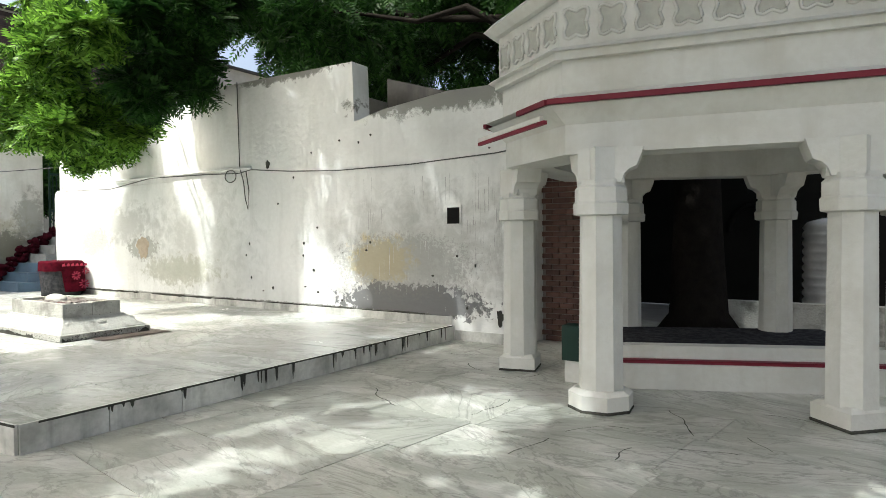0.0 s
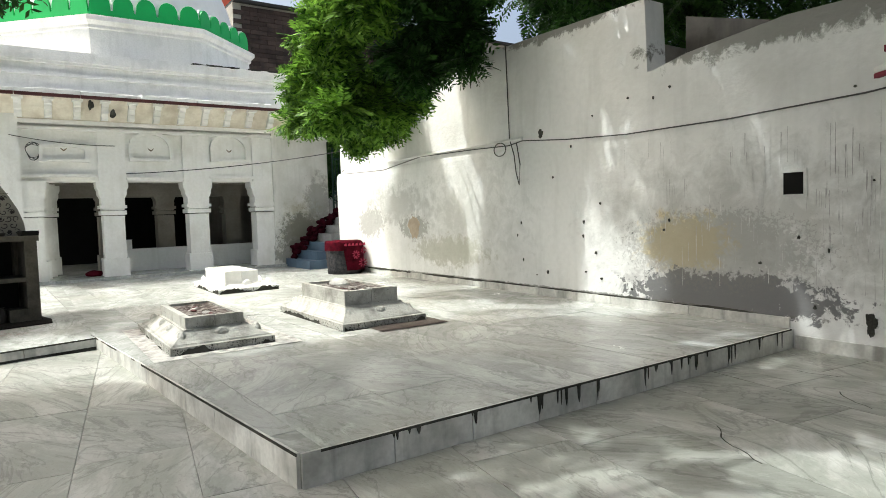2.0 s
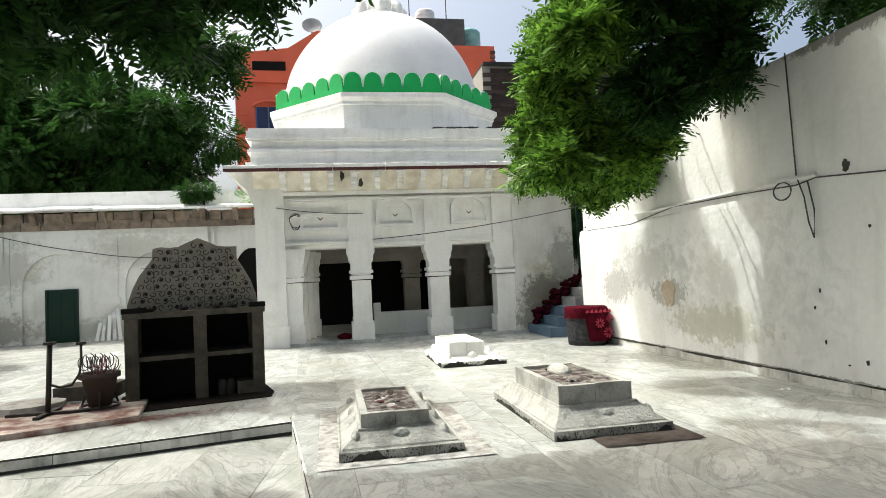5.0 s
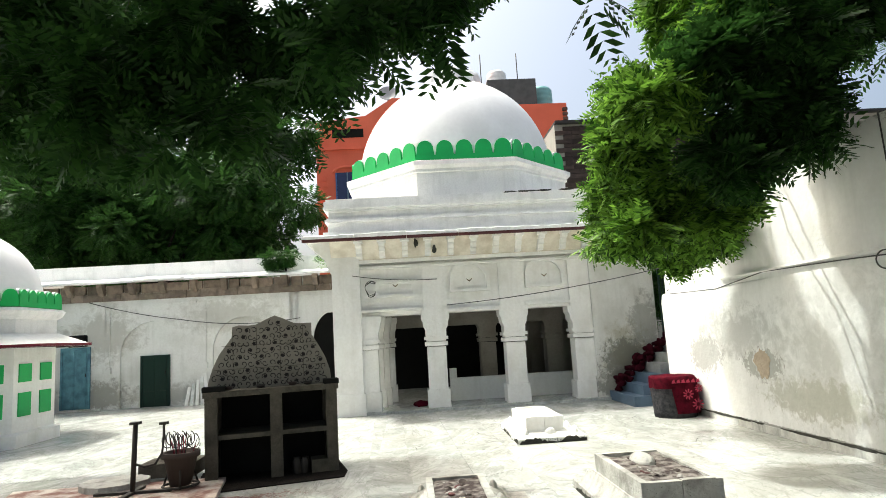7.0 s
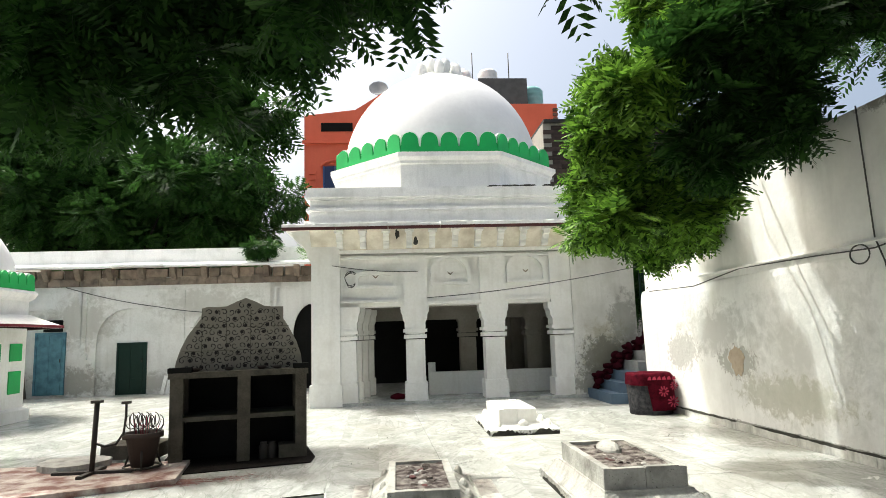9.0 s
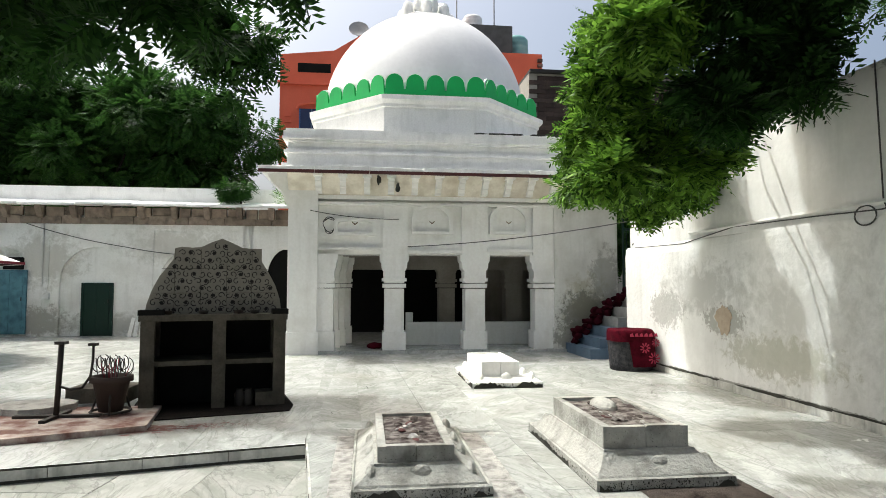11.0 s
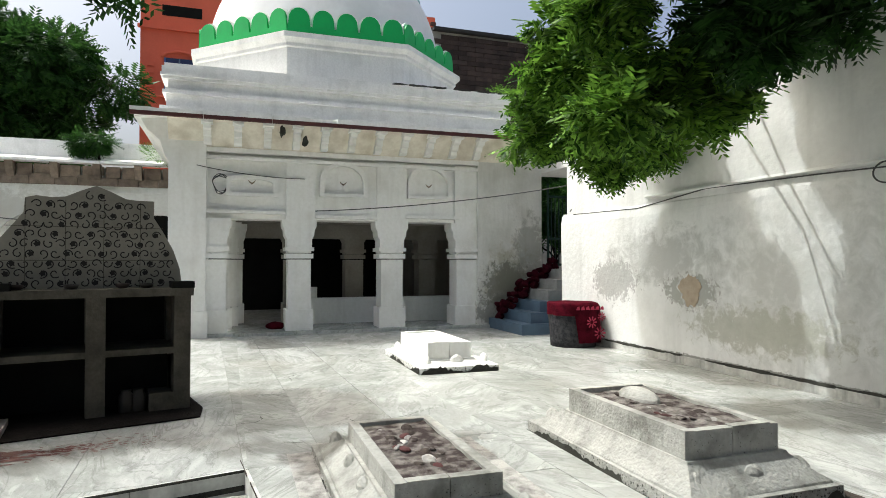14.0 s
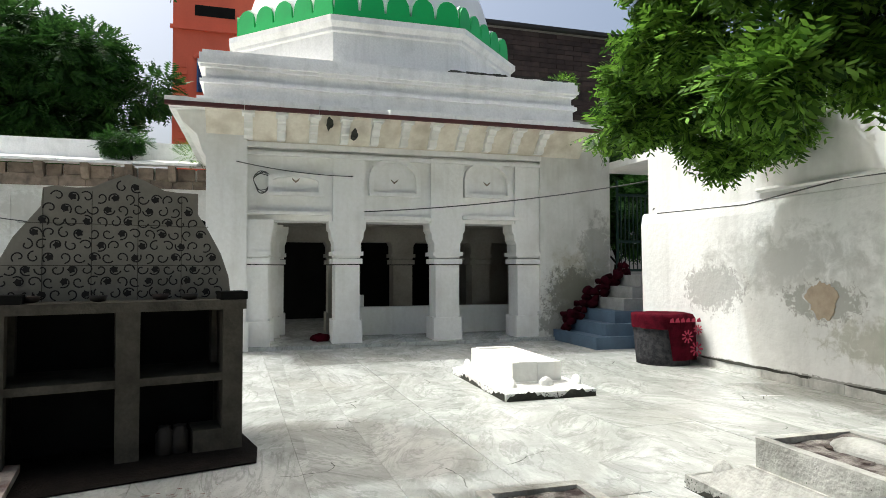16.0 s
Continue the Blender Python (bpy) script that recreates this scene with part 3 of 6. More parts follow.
part("floor_block", box(-18.42, -18.24, 2.25, 2.42, 0.25, 1.0), WHITE, tomb)
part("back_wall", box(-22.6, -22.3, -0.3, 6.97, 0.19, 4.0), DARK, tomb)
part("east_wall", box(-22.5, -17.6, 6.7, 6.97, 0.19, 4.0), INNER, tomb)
part("porch_ceiling", box(-22.5, XP - 0.05, -0.3, 6.95, 4.0, 4.12), WHITE, tomb)
# eaves
for i in range(7):
    y0 = -0.9 + i * 1.13
    er = random.Random(50 + i)
    n = 9
    es = bmesh.new()
    ring = []
    for q in range(n):
        yy = y0 + 1.115 * q / (n - 1)
        dz, dx = er.uniform(-0.012, 0.012) + 0.012 * (i % 2), er.uniform(-0.02, 0.02)
        ring.append([es.verts.new(c) for c in ((XP + 0.05, yy, 4.06), (XF + 0.62 + dx, yy, 4.024), (XF + 0.63 + dx, yy, 4.085 + dz), (XF + 0.3, yy, 4.15 + dz), (XP + 0.05, yy, 4.24))])
    for a, b in zip(ring, ring[1:]):
        for q in range(5):
            es.faces.new((a[q], a[(q + 1) % 5], b[(q + 1) % 5], b[q]))
    es.faces.new(ring[0])
    es.faces.new(ring[-1][::-1])
    part("eave_slab", es, ROOFWHITE, tomb)
    # worn red edge, widened and darkened to paint the shadow below the slab
    part("eave_edge", box(XF + 0.54, XF + 0.615, y0, y0 + 1.12, 3.965, 4.024), WORN_RED, tomb)
part("eave_slab", prism([(-0.34, 4.2), (-0.9, 4.07), (-0.9, 4.02), (-0.34, 4.06)], -22.5, XF + 0.1, to=lambda a, b, c: (c, a, b)), ROOFWHITE, tomb)
part("eave_cove", prism([(-0.36, 3.3), (-0.36, 4.05), (-0.82, 4.05), (-0.72, 3.86), (-0.5, 3.66), (-0.42, 3.4)], -22.4, XF + 0.0, to=along_x), WHITE, tomb)
part("eave_cove", prism([(XP, 3.6), (XP, 4.05), (XF + 0.5, 4.05), (XF + 0.3, 3.98), (XF + 0.12, 3.82), (XF + 0.0, 3.68), (XF - 0.08, 3.6)], -0.36, 6.3, to=along_y), BEIGE, tomb)
for i in range(11):
    y = 0.28 + i * 0.512
    prof_b = [(XF - 0.06, 3.62), (XF + 0.1, 3.62), (XF + 0.14, 3.66), (XF + 0.15, 3.73), (XF + 0.23, 3.75), (XF + 0.26, 3.84), (XF + 0.36, 3.86), (XF + 0.39, 3.94), (XF + 0.47, 3.96), (XF + 0.48, 4.03), (XF - 0.06, 4.03)]
    bracket = part("bracket", prism(prof_b, y - 0.065, y + 0.065, to=along_y), WHITE, tomb, bevel=0.012)
    part("bracket_cap", box(XF + 0.1, XF + 0.5, y - 0.095, y + 0.095, 3.93, 4.02), WHITE, bracket, bevel=0.012)
# roof parapet with mouldings
CX, CY = -19.75, 2.82
for k, (g, za, zb) in enumerate(((0.1, 4.1, 4.24), (0.0, 4.24, 4.47), (0.06, 4.47, 4.53), (0.02, 4.53, 4.57), (-0.02, 4.57, 4.72), (0.05, 4.72, 4.77), (0.09, 4.77, 4.82), (0.07, 4.82, 4.94), (0.03, 4.94, 5.0))):
    part("parapet_course", box(-22.6 - g, XF + 0.06 + g, -0.4 - g, 6.1 + g, za, zb), ROOFWHITE, tomb, bevel=0.015)
C8 = math.cos(math.pi / 8)
AP = 2.79
part("drum", lathe([(AP / C8, 4.95), (AP / C8, 5.62), ((AP + 0.05) / C8, 5.64), ((AP + 0.05) / C8, 5.7), ((AP + 0.14) / C8, 5.78), ((AP + 0.14) / C8, 5.88), ((AP + 0.02) / C8, 5.92), (0, 5.92)], 8, CX, CY, math.pi / 8, smooth=False), ROOFWHITE, tomb)
dome_prof = [(2.66 * math.cos(a), 5.92 + 0.15 + 2.72 * 1.02 * math.sin(a)) for a in np.linspace(-0.05, math.pi / 2, 26)]
dome_prof[-1] = (0, dome_prof[-1][1])
part("dome", lathe(dome_prof, 72, CX, CY), DOME, tomb)


def petal_band(parent, cx, cy, ap, z0, h, n, material, trim):
    """A crenellated band of round-topped merlons on eight sides."""
    half = ap * math.tan(math.pi / 8)
    for s in range(8):
        a = s * math.pi / 4
        for body, inset, m, grow in ((True, 0.0, material, 0.0), (False, 0.05, trim, 0.03)):
            bm = bmesh.new()
            w = 2 * half / n
            pts = [(-half, z0), (half, z0)]
            for k in range(n)[::-1]:
                c = -half + (k + 0.5) * w
                pts += [(c + (w * 0.44 + grow) * math.cos(t) * (1 if abs(math.cos(t)) < 0.999 else 1), z0 + h * 0.45 + grow + h * 0.55 * math.sin(t) ** 0.8) for t in np.linspace(0, math.pi, 9)]
                if k:
                    pts += [(c - w * 0.46, z0 + h * 0.3 + grow), (c - w * 0.54, z0 + h * 0.3 + grow)]
            ca, sa = math.cos(a), math.sin(a)
            prism(pts, ap - 0.06 - inset, ap - inset, bm, lambda u, z, d: (cx + d * ca - u * sa, cy + d * sa + u * ca, z))
            part("merlon_band" if body else "merlon_trim", bm, m, parent)


petal_band(tomb, CX, CY, AP + 0.0, 5.9, 0.5, 5, GREEN, WHITE)

# ---- stairs and gate beside the tomb ----
stairs = thing("blue_stairs", "steep blue-grey painted stairs littered with red bundles", "stairs")
for i in range(6):
    y0 = 5.72 + i * 0.235
    part("step", box(-16.78, -15.2 - i * 0.1, y0, 7.9, P + i * 0.2 - (0.01 if i else 0), P + (i + 1) * 0.2), BLUE if i < 3 else GREYSTEP, stairs, bevel=0.012)
gate = thing("iron_gate", "dark green barred iron gate at the top of the stairs", "gate")
part("frame", box(-16.72, -16.68, 7.05, 7.09, 1.39, 3.2), DGREEN, gate)
part("frame", box(-16.72, -16.68, 7.92, 7.96, 1.39, 3.2), DGREEN, gate)
for z in (1.45, 2.0, 2.9):
    part("rail", box(-16.72, -16.68, 7.09, 7.92, z, z + 0.05), DGREEN, gate)
for i in range(9):
    part("bar", tube([(-16.7, 7.15 + i * 0.09, 1.45), (-16.7, 7.15 + i * 0.09, 2.95)], 0.012), DGREEN, gate)

# ---- arcade wall ----
XL = -22.3
arcade = thing("wall_west", "whitewashed arcade wall with blind arches and brown stone eaves", "wall", kind="structure")
part("wall_body", box(XL - 0.4, XL - 0.1, -16, -0.34, 0.1, 3.9), ARCADEW, arcade)


def arch_line(c, r, z1, rise, n=15):
    return [(c + r * math.cos(a), z1 + rise * math.sin(a) ** 0.85) for a in np.linspace(0.0, math.pi, n)]


def arched_bay(y0, y1, c, r, z1, rise, parent):
    """A bay of wall in front of the recess, with an arched cut-out."""
    top = [(c + r, 0.1)] + arch_line(c, r, z1, rise) + [(c - r, 0.1)]
    bm = bmesh.new()
    rows = [[bm.verts.new((x, y, z)) for y, z in top] for x in (XL - 0.1, XL)]
    crest = [bm.verts.new((XL, max(y0, min(y1, c + (y - c) * (y1 - y0) / (2 * r))) if 0 < k < len(top) - 1 else (y1 if k == 0 else y0), 3.42 if 0 < k < len(top) - 1 else 0.1)) for k, (y, z) in enumerate(top)]
    for k in range(len(top) - 1):
        bm.faces.new((rows[0][k], rows[0][k + 1], rows[1][k + 1], rows[1][k]))
        bm.faces.new((rows[1][k], rows[1][k + 1], crest[k + 1], crest[k]))
    part("arched_bay", bm, ARCADEW, parent)


for y0, y1, c in ((-16.0, -10.4, -13.2), (-10.4, -7.9, -9.15), (-7.9, -5.05, -6.45), (-5.05, -2.35, -3.7), (-2.35, -0.4, -1.05)):
    r = 1.0 if c < -2 else 0.62
    arched_bay(y0, y1, c, r, 1.65, 1.1, arcade)
    part("spandrel_frame", box(XL, XL + 0.03, y0 + 0.12, y0 + 0.17, 1.4, 3.3), ARCADEW, arcade)
    part("spandrel_frame", box(XL, XL + 0.03, y0 + 0.17, y1 - 0.12, 3.25, 3.3), ARCADEW, arcade)
    part("impost", box(XL, XL + 0.09, y1 - 0.3, y1 + 0.22, 1.25, 1.42), ARCADEW, arcade, bevel=0.02)
    part("impost", box(XL, XL + 0.05, y1 - 0.24, y1 + 0.16, 1.42, 1.66), ARCADEW, arcade, bevel=0.02)
# no opening here: a flat dark panel stands for the doorway's shade
part("dark_recess", box(XL - 0.12, XL - 0.09, -1.66, -0.45, 0.15, 2.72), DARK, arcade, "flat near-black panel standing for a doorway's shade")
fr = random.Random(4)
y = -15.9
while y < -0.5:
    w = fr.uniform(0.35, 0.8)
    h = fr.uniform(3.6, 3.68)
    part("frieze_stone", box(XL - 0.02, XL + fr.uniform(0.05, 0.1), y, min(y + w, -0.42) - 0.012, 3.42, h), BROWNSTONE, arcade, bevel=0.012)
    part("frieze_stone", box(XL - 0.02, XL + fr.uniform(0.05, 0.12), y + 0.1, min(y + w + 0.06, -0.42) - 0.012, h + 0.008, 3.9), BROWNSTONE, arcade, bevel=0.012)
    y += w
for i in range(17):
    y = -15.4 + i * 0.92
    part("bracket", prism([(XL, 3.55), (XL + 0.14, 3.6), (XL + 0.3, 3.82), (XL + 0.32, 3.93), (XL, 3.93)], y, y + 0.16, to=along_y), BROWNSTONE, arcade, bevel=0.01)
for i in range(10):
    y = -16 + i * 1.52
    dz = fr.uniform(-0.02, 0.02)
    part("eave_slab", prism([(XL - 0.3, 4.06 + dz), (XL + 0.5, 3.92 + dz), (XL + 0.5, 3.98 + dz), (XL - 0.3, 4.16 + dz)], y, min(y + 1.5, -0.95), to=along_y), ROOFWHITE, arcade)
part("roof_parapet", box(XL - 0.55, XL - 0.2, -16, -0.6, 4.02, 4.55), ROOFWHITE, arcade, bevel=0.02)


def door(name, label, x, y0, y1, z0, z1, m, panels):
    d = thing(name, label, "door", kind="structure")
    part("door_frame", box(x, x + 0.06, y0 - 0.06, y0, z0, z1 + 0.06), m, d, bevel=0.006)
    part("door_frame", box(x, x + 0.06, y1, y1 + 0.06, z0, z1 + 0.06), m, d, bevel=0.006)
    part("door_frame", box(x, x + 0.06, y0, y1, z1, z1 + 0.06), m, d, bevel=0.006)
    part("leaf", box(x, x + 0.03, y0, y1, z0, z1), m, d)
    hgt = (z1 - z0) / panels
    for k in range(panels):
        for a, b in ((y0 + 0.05, (y0 + y1) / 2 - 0.03), ((y0 + y1) / 2 + 0.03, y1 - 0.05)):
            part("door_panel", box(x + 0.03, x + 0.045, a, b, z0 + hgt * k + 0.05, z0 + hgt * (k + 1) - 0.03), m, d, bevel=0.008)
    part("door_handle", tube([(x + 0.06, y1 - 0.07, z0 + 0.95), (x + 0.06, y1 - 0.07, z0 + 1.05)], 0.012), IRON, d)
    return d


# leaf almost black, holding the unlit inside of an open door
door("door_1", "green two-leaf wooden door, leaf darkened for an open doorway's unlit inside", XL - 0.1, -6.8, -6.05, 0.19, 1.66, DGREEN, 3)
door("door_2", "faded blue panelled wooden door, closed", XL - 0.1, -9.15, -8.4, 0.25, 2.02, LBLUE, 5)
part("dark_transom", box(XL - 0.1, XL - 0.07, -9.0, -8.45, 2.1, 2.45), DARK, arcade)

# ---- walls added out of view to close the court and shape its bounce light ----
for nm, bx in (("wall_south", (-23, 4.2, -10.3, -10.0)), ("wall_east", (4.0, 4.3, -10.3, 12.3))):
    o = tagged(part(nm, box(*bx, -0.02, 3.4), WALL), "plain limewashed wall added out of view to close the courtyard", "wall", kind="structure")

# ---- graves ----
def grave(label, bx0, bx1, by0, by1, tx0, tx1, ty0, ty1, zt, zs, m, seed, lumps):
    g = thing("grave", label, "grave", "graves on the platform")
    rng = random.Random(seed)
    bm = bmesh.new()
    rings = []
    for u, z in ((0, P - 0.01), (0, P + 0.075), (0.07, P + 0.085), (0.12, P + 0.075), (0.2, P + 0.095), (0.55, (P + zs) / 2 + 0.04), (0.85, zs - 0.015), (0.88, zs)):
        x0, x1, y0, y1 = bx0 + u * (tx0 - bx0), bx1 + u * (tx1 - bx1), by0 + u * (ty0 - by0), by1 + u * (ty1 - by1)
        rings.append([bm.verts.new((px + rng.uniform(-.008, .008), py + rng.uniform(-.008, .008), z)) for px, py in ((x0, y0), (x1, y0), (x1, y1), (x0, y1))])
    for a, b in zip(rings, rings[1:]):
        for q in range(4):
            bm.faces.new((a[q], a[(q + 1) % 4], b[(q + 1) % 4], b[q]))
    bm.faces.new(rings[0][::-1])
    bm.faces.new(rings[-1])
    part("plinth", bm, m, g, bevel=0.015)
    # knobs of carved scroll along the sloping sides
    spots = [(bx1 - 0.07, (by0 + by1) / 2), (bx0 + 0.07, (by0 + by1) / 2)]
    for f in (0.06, 0.36, 0.66, 0.94):
        spots += [(bx0 + f * (bx1 - bx0), by0 + 0.06), (bx0 + f * (bx1 - bx0), by1 - 0.06)]
    for sx, sy in spots:
        k = bmesh.new()
        end = abs(sy - (by0 + by1) / 2) < 0.01
        dx, dy = ((0.045 if end else 0.085), (0.085 if end else 0.045))
        bmesh.ops.create_icosphere(k, subdivisions=2, radius=1.0, matrix=Matrix.Translation((sx - (0.07 if sx > (bx0 + bx1) / 2 else -0.07), sy + (0.0 if end else (0.075 if sy < (by0 + by1) / 2 else -0.075)), P + 0.12)) @ Matrix.Diagonal((dx, dy, 0.085, 1)))
        part("scroll_knob", k, m, g)
    t = 0.06
    for x0, x1, y0, y1 in ((tx0, tx1, ty0, ty0 + t), (tx0, tx1, ty1 - t, ty1), (tx0, tx0 + t, ty0 + t, ty1 - t), (tx1 - t, tx1, ty0 + t, (ty0 + ty1) / 2 - 0.003), (tx1 - t, tx1, (ty0 + ty1) / 2 + 0.003, ty1 - t)):
        part("chest_side", box(x0, x1, y0, y1, zs - 0.03, zt + rng.uniform(-0.005, 0.005)), m, g, bevel=0.014)
    fill = bmesh.new()
    bmesh.ops.create_grid(fill, x_segments=24, y_segments=14, size=0.5)
    for v in fill.verts:
        px, py = tx0 + t + (v.co.x + 0.5) * (tx1 - tx0 - 2 * t), ty0 + t + (v.co.y + 0.5) * (ty1 - ty0 - 2 * t)
        v.co = (px, py, zt - 0.02 + 0.02 * noise.noise(Vector((px * 7, py * 7, seed))))
    part("soil_fill", fill, DEBRIS if m is not WHITE else m, g)
    for q in range(lumps):
        k = bmesh.new()
        rx = rng.uniform(0.012, 0.042)
        px = rng.uniform(tx0 + 0.2, tx1 - 0.2)
        py = rng.uniform(ty0 + 0.16, ty1 - 0.16)
        bmesh.ops.create_icosphere(k, subdivisions=2, radius=1, matrix=Matrix.Translation((px, py, zt - 0.02)) @ Matrix.Diagonal((rx * 1.5, rx, rx * 0.45, 1)))
        for v in k.verts:
            v.co += 0.012 * noise.noise_vector(v.co * 18)
        part("stone_chip", k, (GRIT, SOIL, DEBRIS, DEBRIS, SOIL, WORN_RED)[q % 6], g)
    for q, (n, bmx) in enumerate(((90, specks(420, by0 + 0.02, by1 - 0.02, P, P + 0.075, bx1 + 0.006, 'x', seed * 7, 0.001, 0.007, 2.2)),
                                  (90, specks(420, bx0 + 0.02, bx1 - 0.02, P, P + 0.075, by0 - 0.006, 'y', seed * 7 + 1, 0.001, 0.007, 2.2)),
                                  (40, specks(0 if m is WHITE else 60, ty0 + 0.02, ty1 - 0.02, zs, zt - 0.02, tx1 + 0.001, 'x', seed * 7 + 2, 0.0008, 0.004, 1.6)),
                                  (40, specks(0 if m is WHITE else 40, tx0 + 0.02, tx1 - 0.02, zs, zt - 0.02, ty0 - 0.001, 'y', seed * 7 + 3, 0.0008, 0.004, 1.6)))):
        if len(bmx.faces):
            tagged(part("mould_crust", bmx, MOULD, g), kind="stuff")
    part("mould_band", crust(by0 + 0.01, by1 - 0.01, bx1 + 0.006, 'x', seed * 5, 0.006, 0.1), MOULD, g)
    part("mould_band", crust(bx0 + 0.01, bx1 - 0.01, by0 - 0.006, 'y', seed * 5 + 1, 0.004, 0.09), MOULD, g)
    return g


def crust(u0, u1, at, axis, seed, low, high):
    """A ragged band of black mould climbing from the floor on one upright face."""
    bm = bmesh.new()
    n = max(12, round((u1 - u0) / 0.02))
    off = at + (0.004 if axis == 'x' else -0.004)
    rows = []
    for k in range(n + 1):
        u = u0 + (u1 - u0) * k / n
        h = low + (high - low) * max(0.0, noise.noise(Vector((u * 3.1, seed, 0.5))) + 0.35 * noise.noise(Vector((u * 24, seed, 1.5))) + 0.12)
        rows.append([bm.verts.new((off, u, z) if axis == 'x' else (u, off, z)) for z in (P, P + h)])
    for a, b in zip(rows, rows[1:]):
        bm.faces.new((a[0], b[0], b[1], a[1]))
    return bm


def bed(x0, x1, y0, y1, label):
    b = bmesh.new()
    bmesh.ops.create_grid(b, x_segments=30, y_segments=22, size=0.5)
    for v in b.verts:
        px, py = x0 + (v.co.x + 0.5) * (x1 - x0), y0 + (v.co.y + 0.5) * (y1 - y0)
        v.co = (px, py, P + 0.006 + 0.008 * abs(noise.noise(Vector((px * 9, py * 9, 1)))))
    o = part("grave_bed", b, SOIL if x0 > -9 else GRIT)
    tagged(o, label, "grave bed", "sunken beds round the graves")


grave("weathered pale stone grave with soil and petals on top", -9.3, -7.5, 1.22, 2.2, -8.9, -7.7, 1.4, 1.95, 0.505, 0.395, STONE, 1, 34)
g2 = grave("weathered pale stone grave with a rounded stone on top", -9.44, -7.52, 2.95, 4.0, -9.0, -7.74, 3.08, 3.75, 0.59, 0.43, STONE, 2, 26)
capst = bmesh.new()
bmesh.ops.create_uvsphere(capst, u_segments=20, v_segments=12, radius=1, matrix=Matrix.Translation((-8.62, 3.42, 0.575)) @ Matrix.Diagonal((0.2, 0.1, 0.075, 1)))
part("rounded_stone", capst, STONE, g2)
grave("bright whitewashed low stone grave with stained foot", -13.75, -12.0, 2.82, 3.84, -13.5, -12.2, 2.98, 3.54, 0.54, 0.34, WHITE, 3, 0)
bed(-9.36, -7.33, 1.05, 2.42, "strip of dark soil and petals round a grave")
bed(-8.3, -7.2, 3.25, 4.1, "bare soil patch beside a grave, darkened with the grave's shadow")

# ---- lamp shelf ----
hearth = thing("lamp_shelf", "sooty stone lamp shelf with arched floral-tiled back", "shelf unit")
HR = Matrix.Translation((-11.06, 0.33, 0)) @ Matrix.Rotation(radians(12), 4, 'Z')
HW = 1.62


def hpart(name, bm, m, label="", parent=None, bevel=0.0):
    bm.transform(HR)
    return part(name, bm, m, parent or hearth, label, bevel)


for ya, yb in ((-HW, -HW + 0.15), (-0.84, -0.69), (-0.14, 0)):
    hpart("post", box(-0.16, 0, ya, yb, P, 1.23), HEARTHSTONE, bevel=0.01)
    hpart("rear_post", box(-0.7, -0.56, ya, yb, P, 1.23), HEARTHSTONE, bevel=0.01)
hpart("side_slab", box(-0.56, -0.16, -0.1, -0.02, P, 1.23), HEARTHSTONE)
hpart("side_slab", box(-0.56, -0.16, -HW + 0.02, -HW + 0.1, P, 1.23), HEARTHSTONE)
# back slab and low panel near black, the compartments' shade in their colour
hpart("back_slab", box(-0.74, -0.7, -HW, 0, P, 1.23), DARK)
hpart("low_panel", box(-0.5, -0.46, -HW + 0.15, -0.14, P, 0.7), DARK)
hpart("shelf", box(-0.7, -0.015, -HW + 0.1, -0.1, 0.71, 0.765), HEARTHSTONE, bevel=0.008)
hpart("top_slab", box(-0.74, 0.03, -HW - 0.02, 0.02, 1.23, 1.3), HEARTHSTONE, bevel=0.012)
hpart("foot_block", box(-0.3, -0.01, -0.34, -0.14, P, 0.36), HEARTHSTONE, bevel=0.01)
for ya, yb in ((-HW - 0.03, -HW + 0.24), (-0.16, 0.03)):
    hpart("top_block", box(-0.2, 0.02, ya, yb, 1.3, 1.36), DARK, bevel=0.01)
prof = [(-1.62, 1.3), (-1.6, 1.42), (-1.55, 1.58), (-1.47, 1.75), (-1.36, 1.9), (-1.31, 1.97), (-1.3, 2.1), (-1.22, 2.12), (-1.1, 2.11), (-1.0, 2.12), (-0.88, 2.18), (-0.76, 2.23), (-0.64, 2.18), (-0.52, 2.12), (-0.42, 2.11), (-0.28, 2.11), (-0.28, 1.95), (-0.2, 1.82), (-0.11, 1.65), (-0.05, 1.47), (-0.03, 1.3)]
panel = hpart("tiled_back", prism(prof, -0.42, -0.34, to=along_x), TILE, "cream tiles printed with brown scrolling flowers")
motif = bmesh.new()
rm = random.Random(3)


def inside(y, z):
    hit = False
    for q in range(len(prof)):
        (a, b), (c, d) = prof[q], prof[(q + 1) % len(prof)]
        if (b > z) != (d > z) and y < (c - a) * (z - b) / (d - b) + a:
            hit = not hit
    return hit


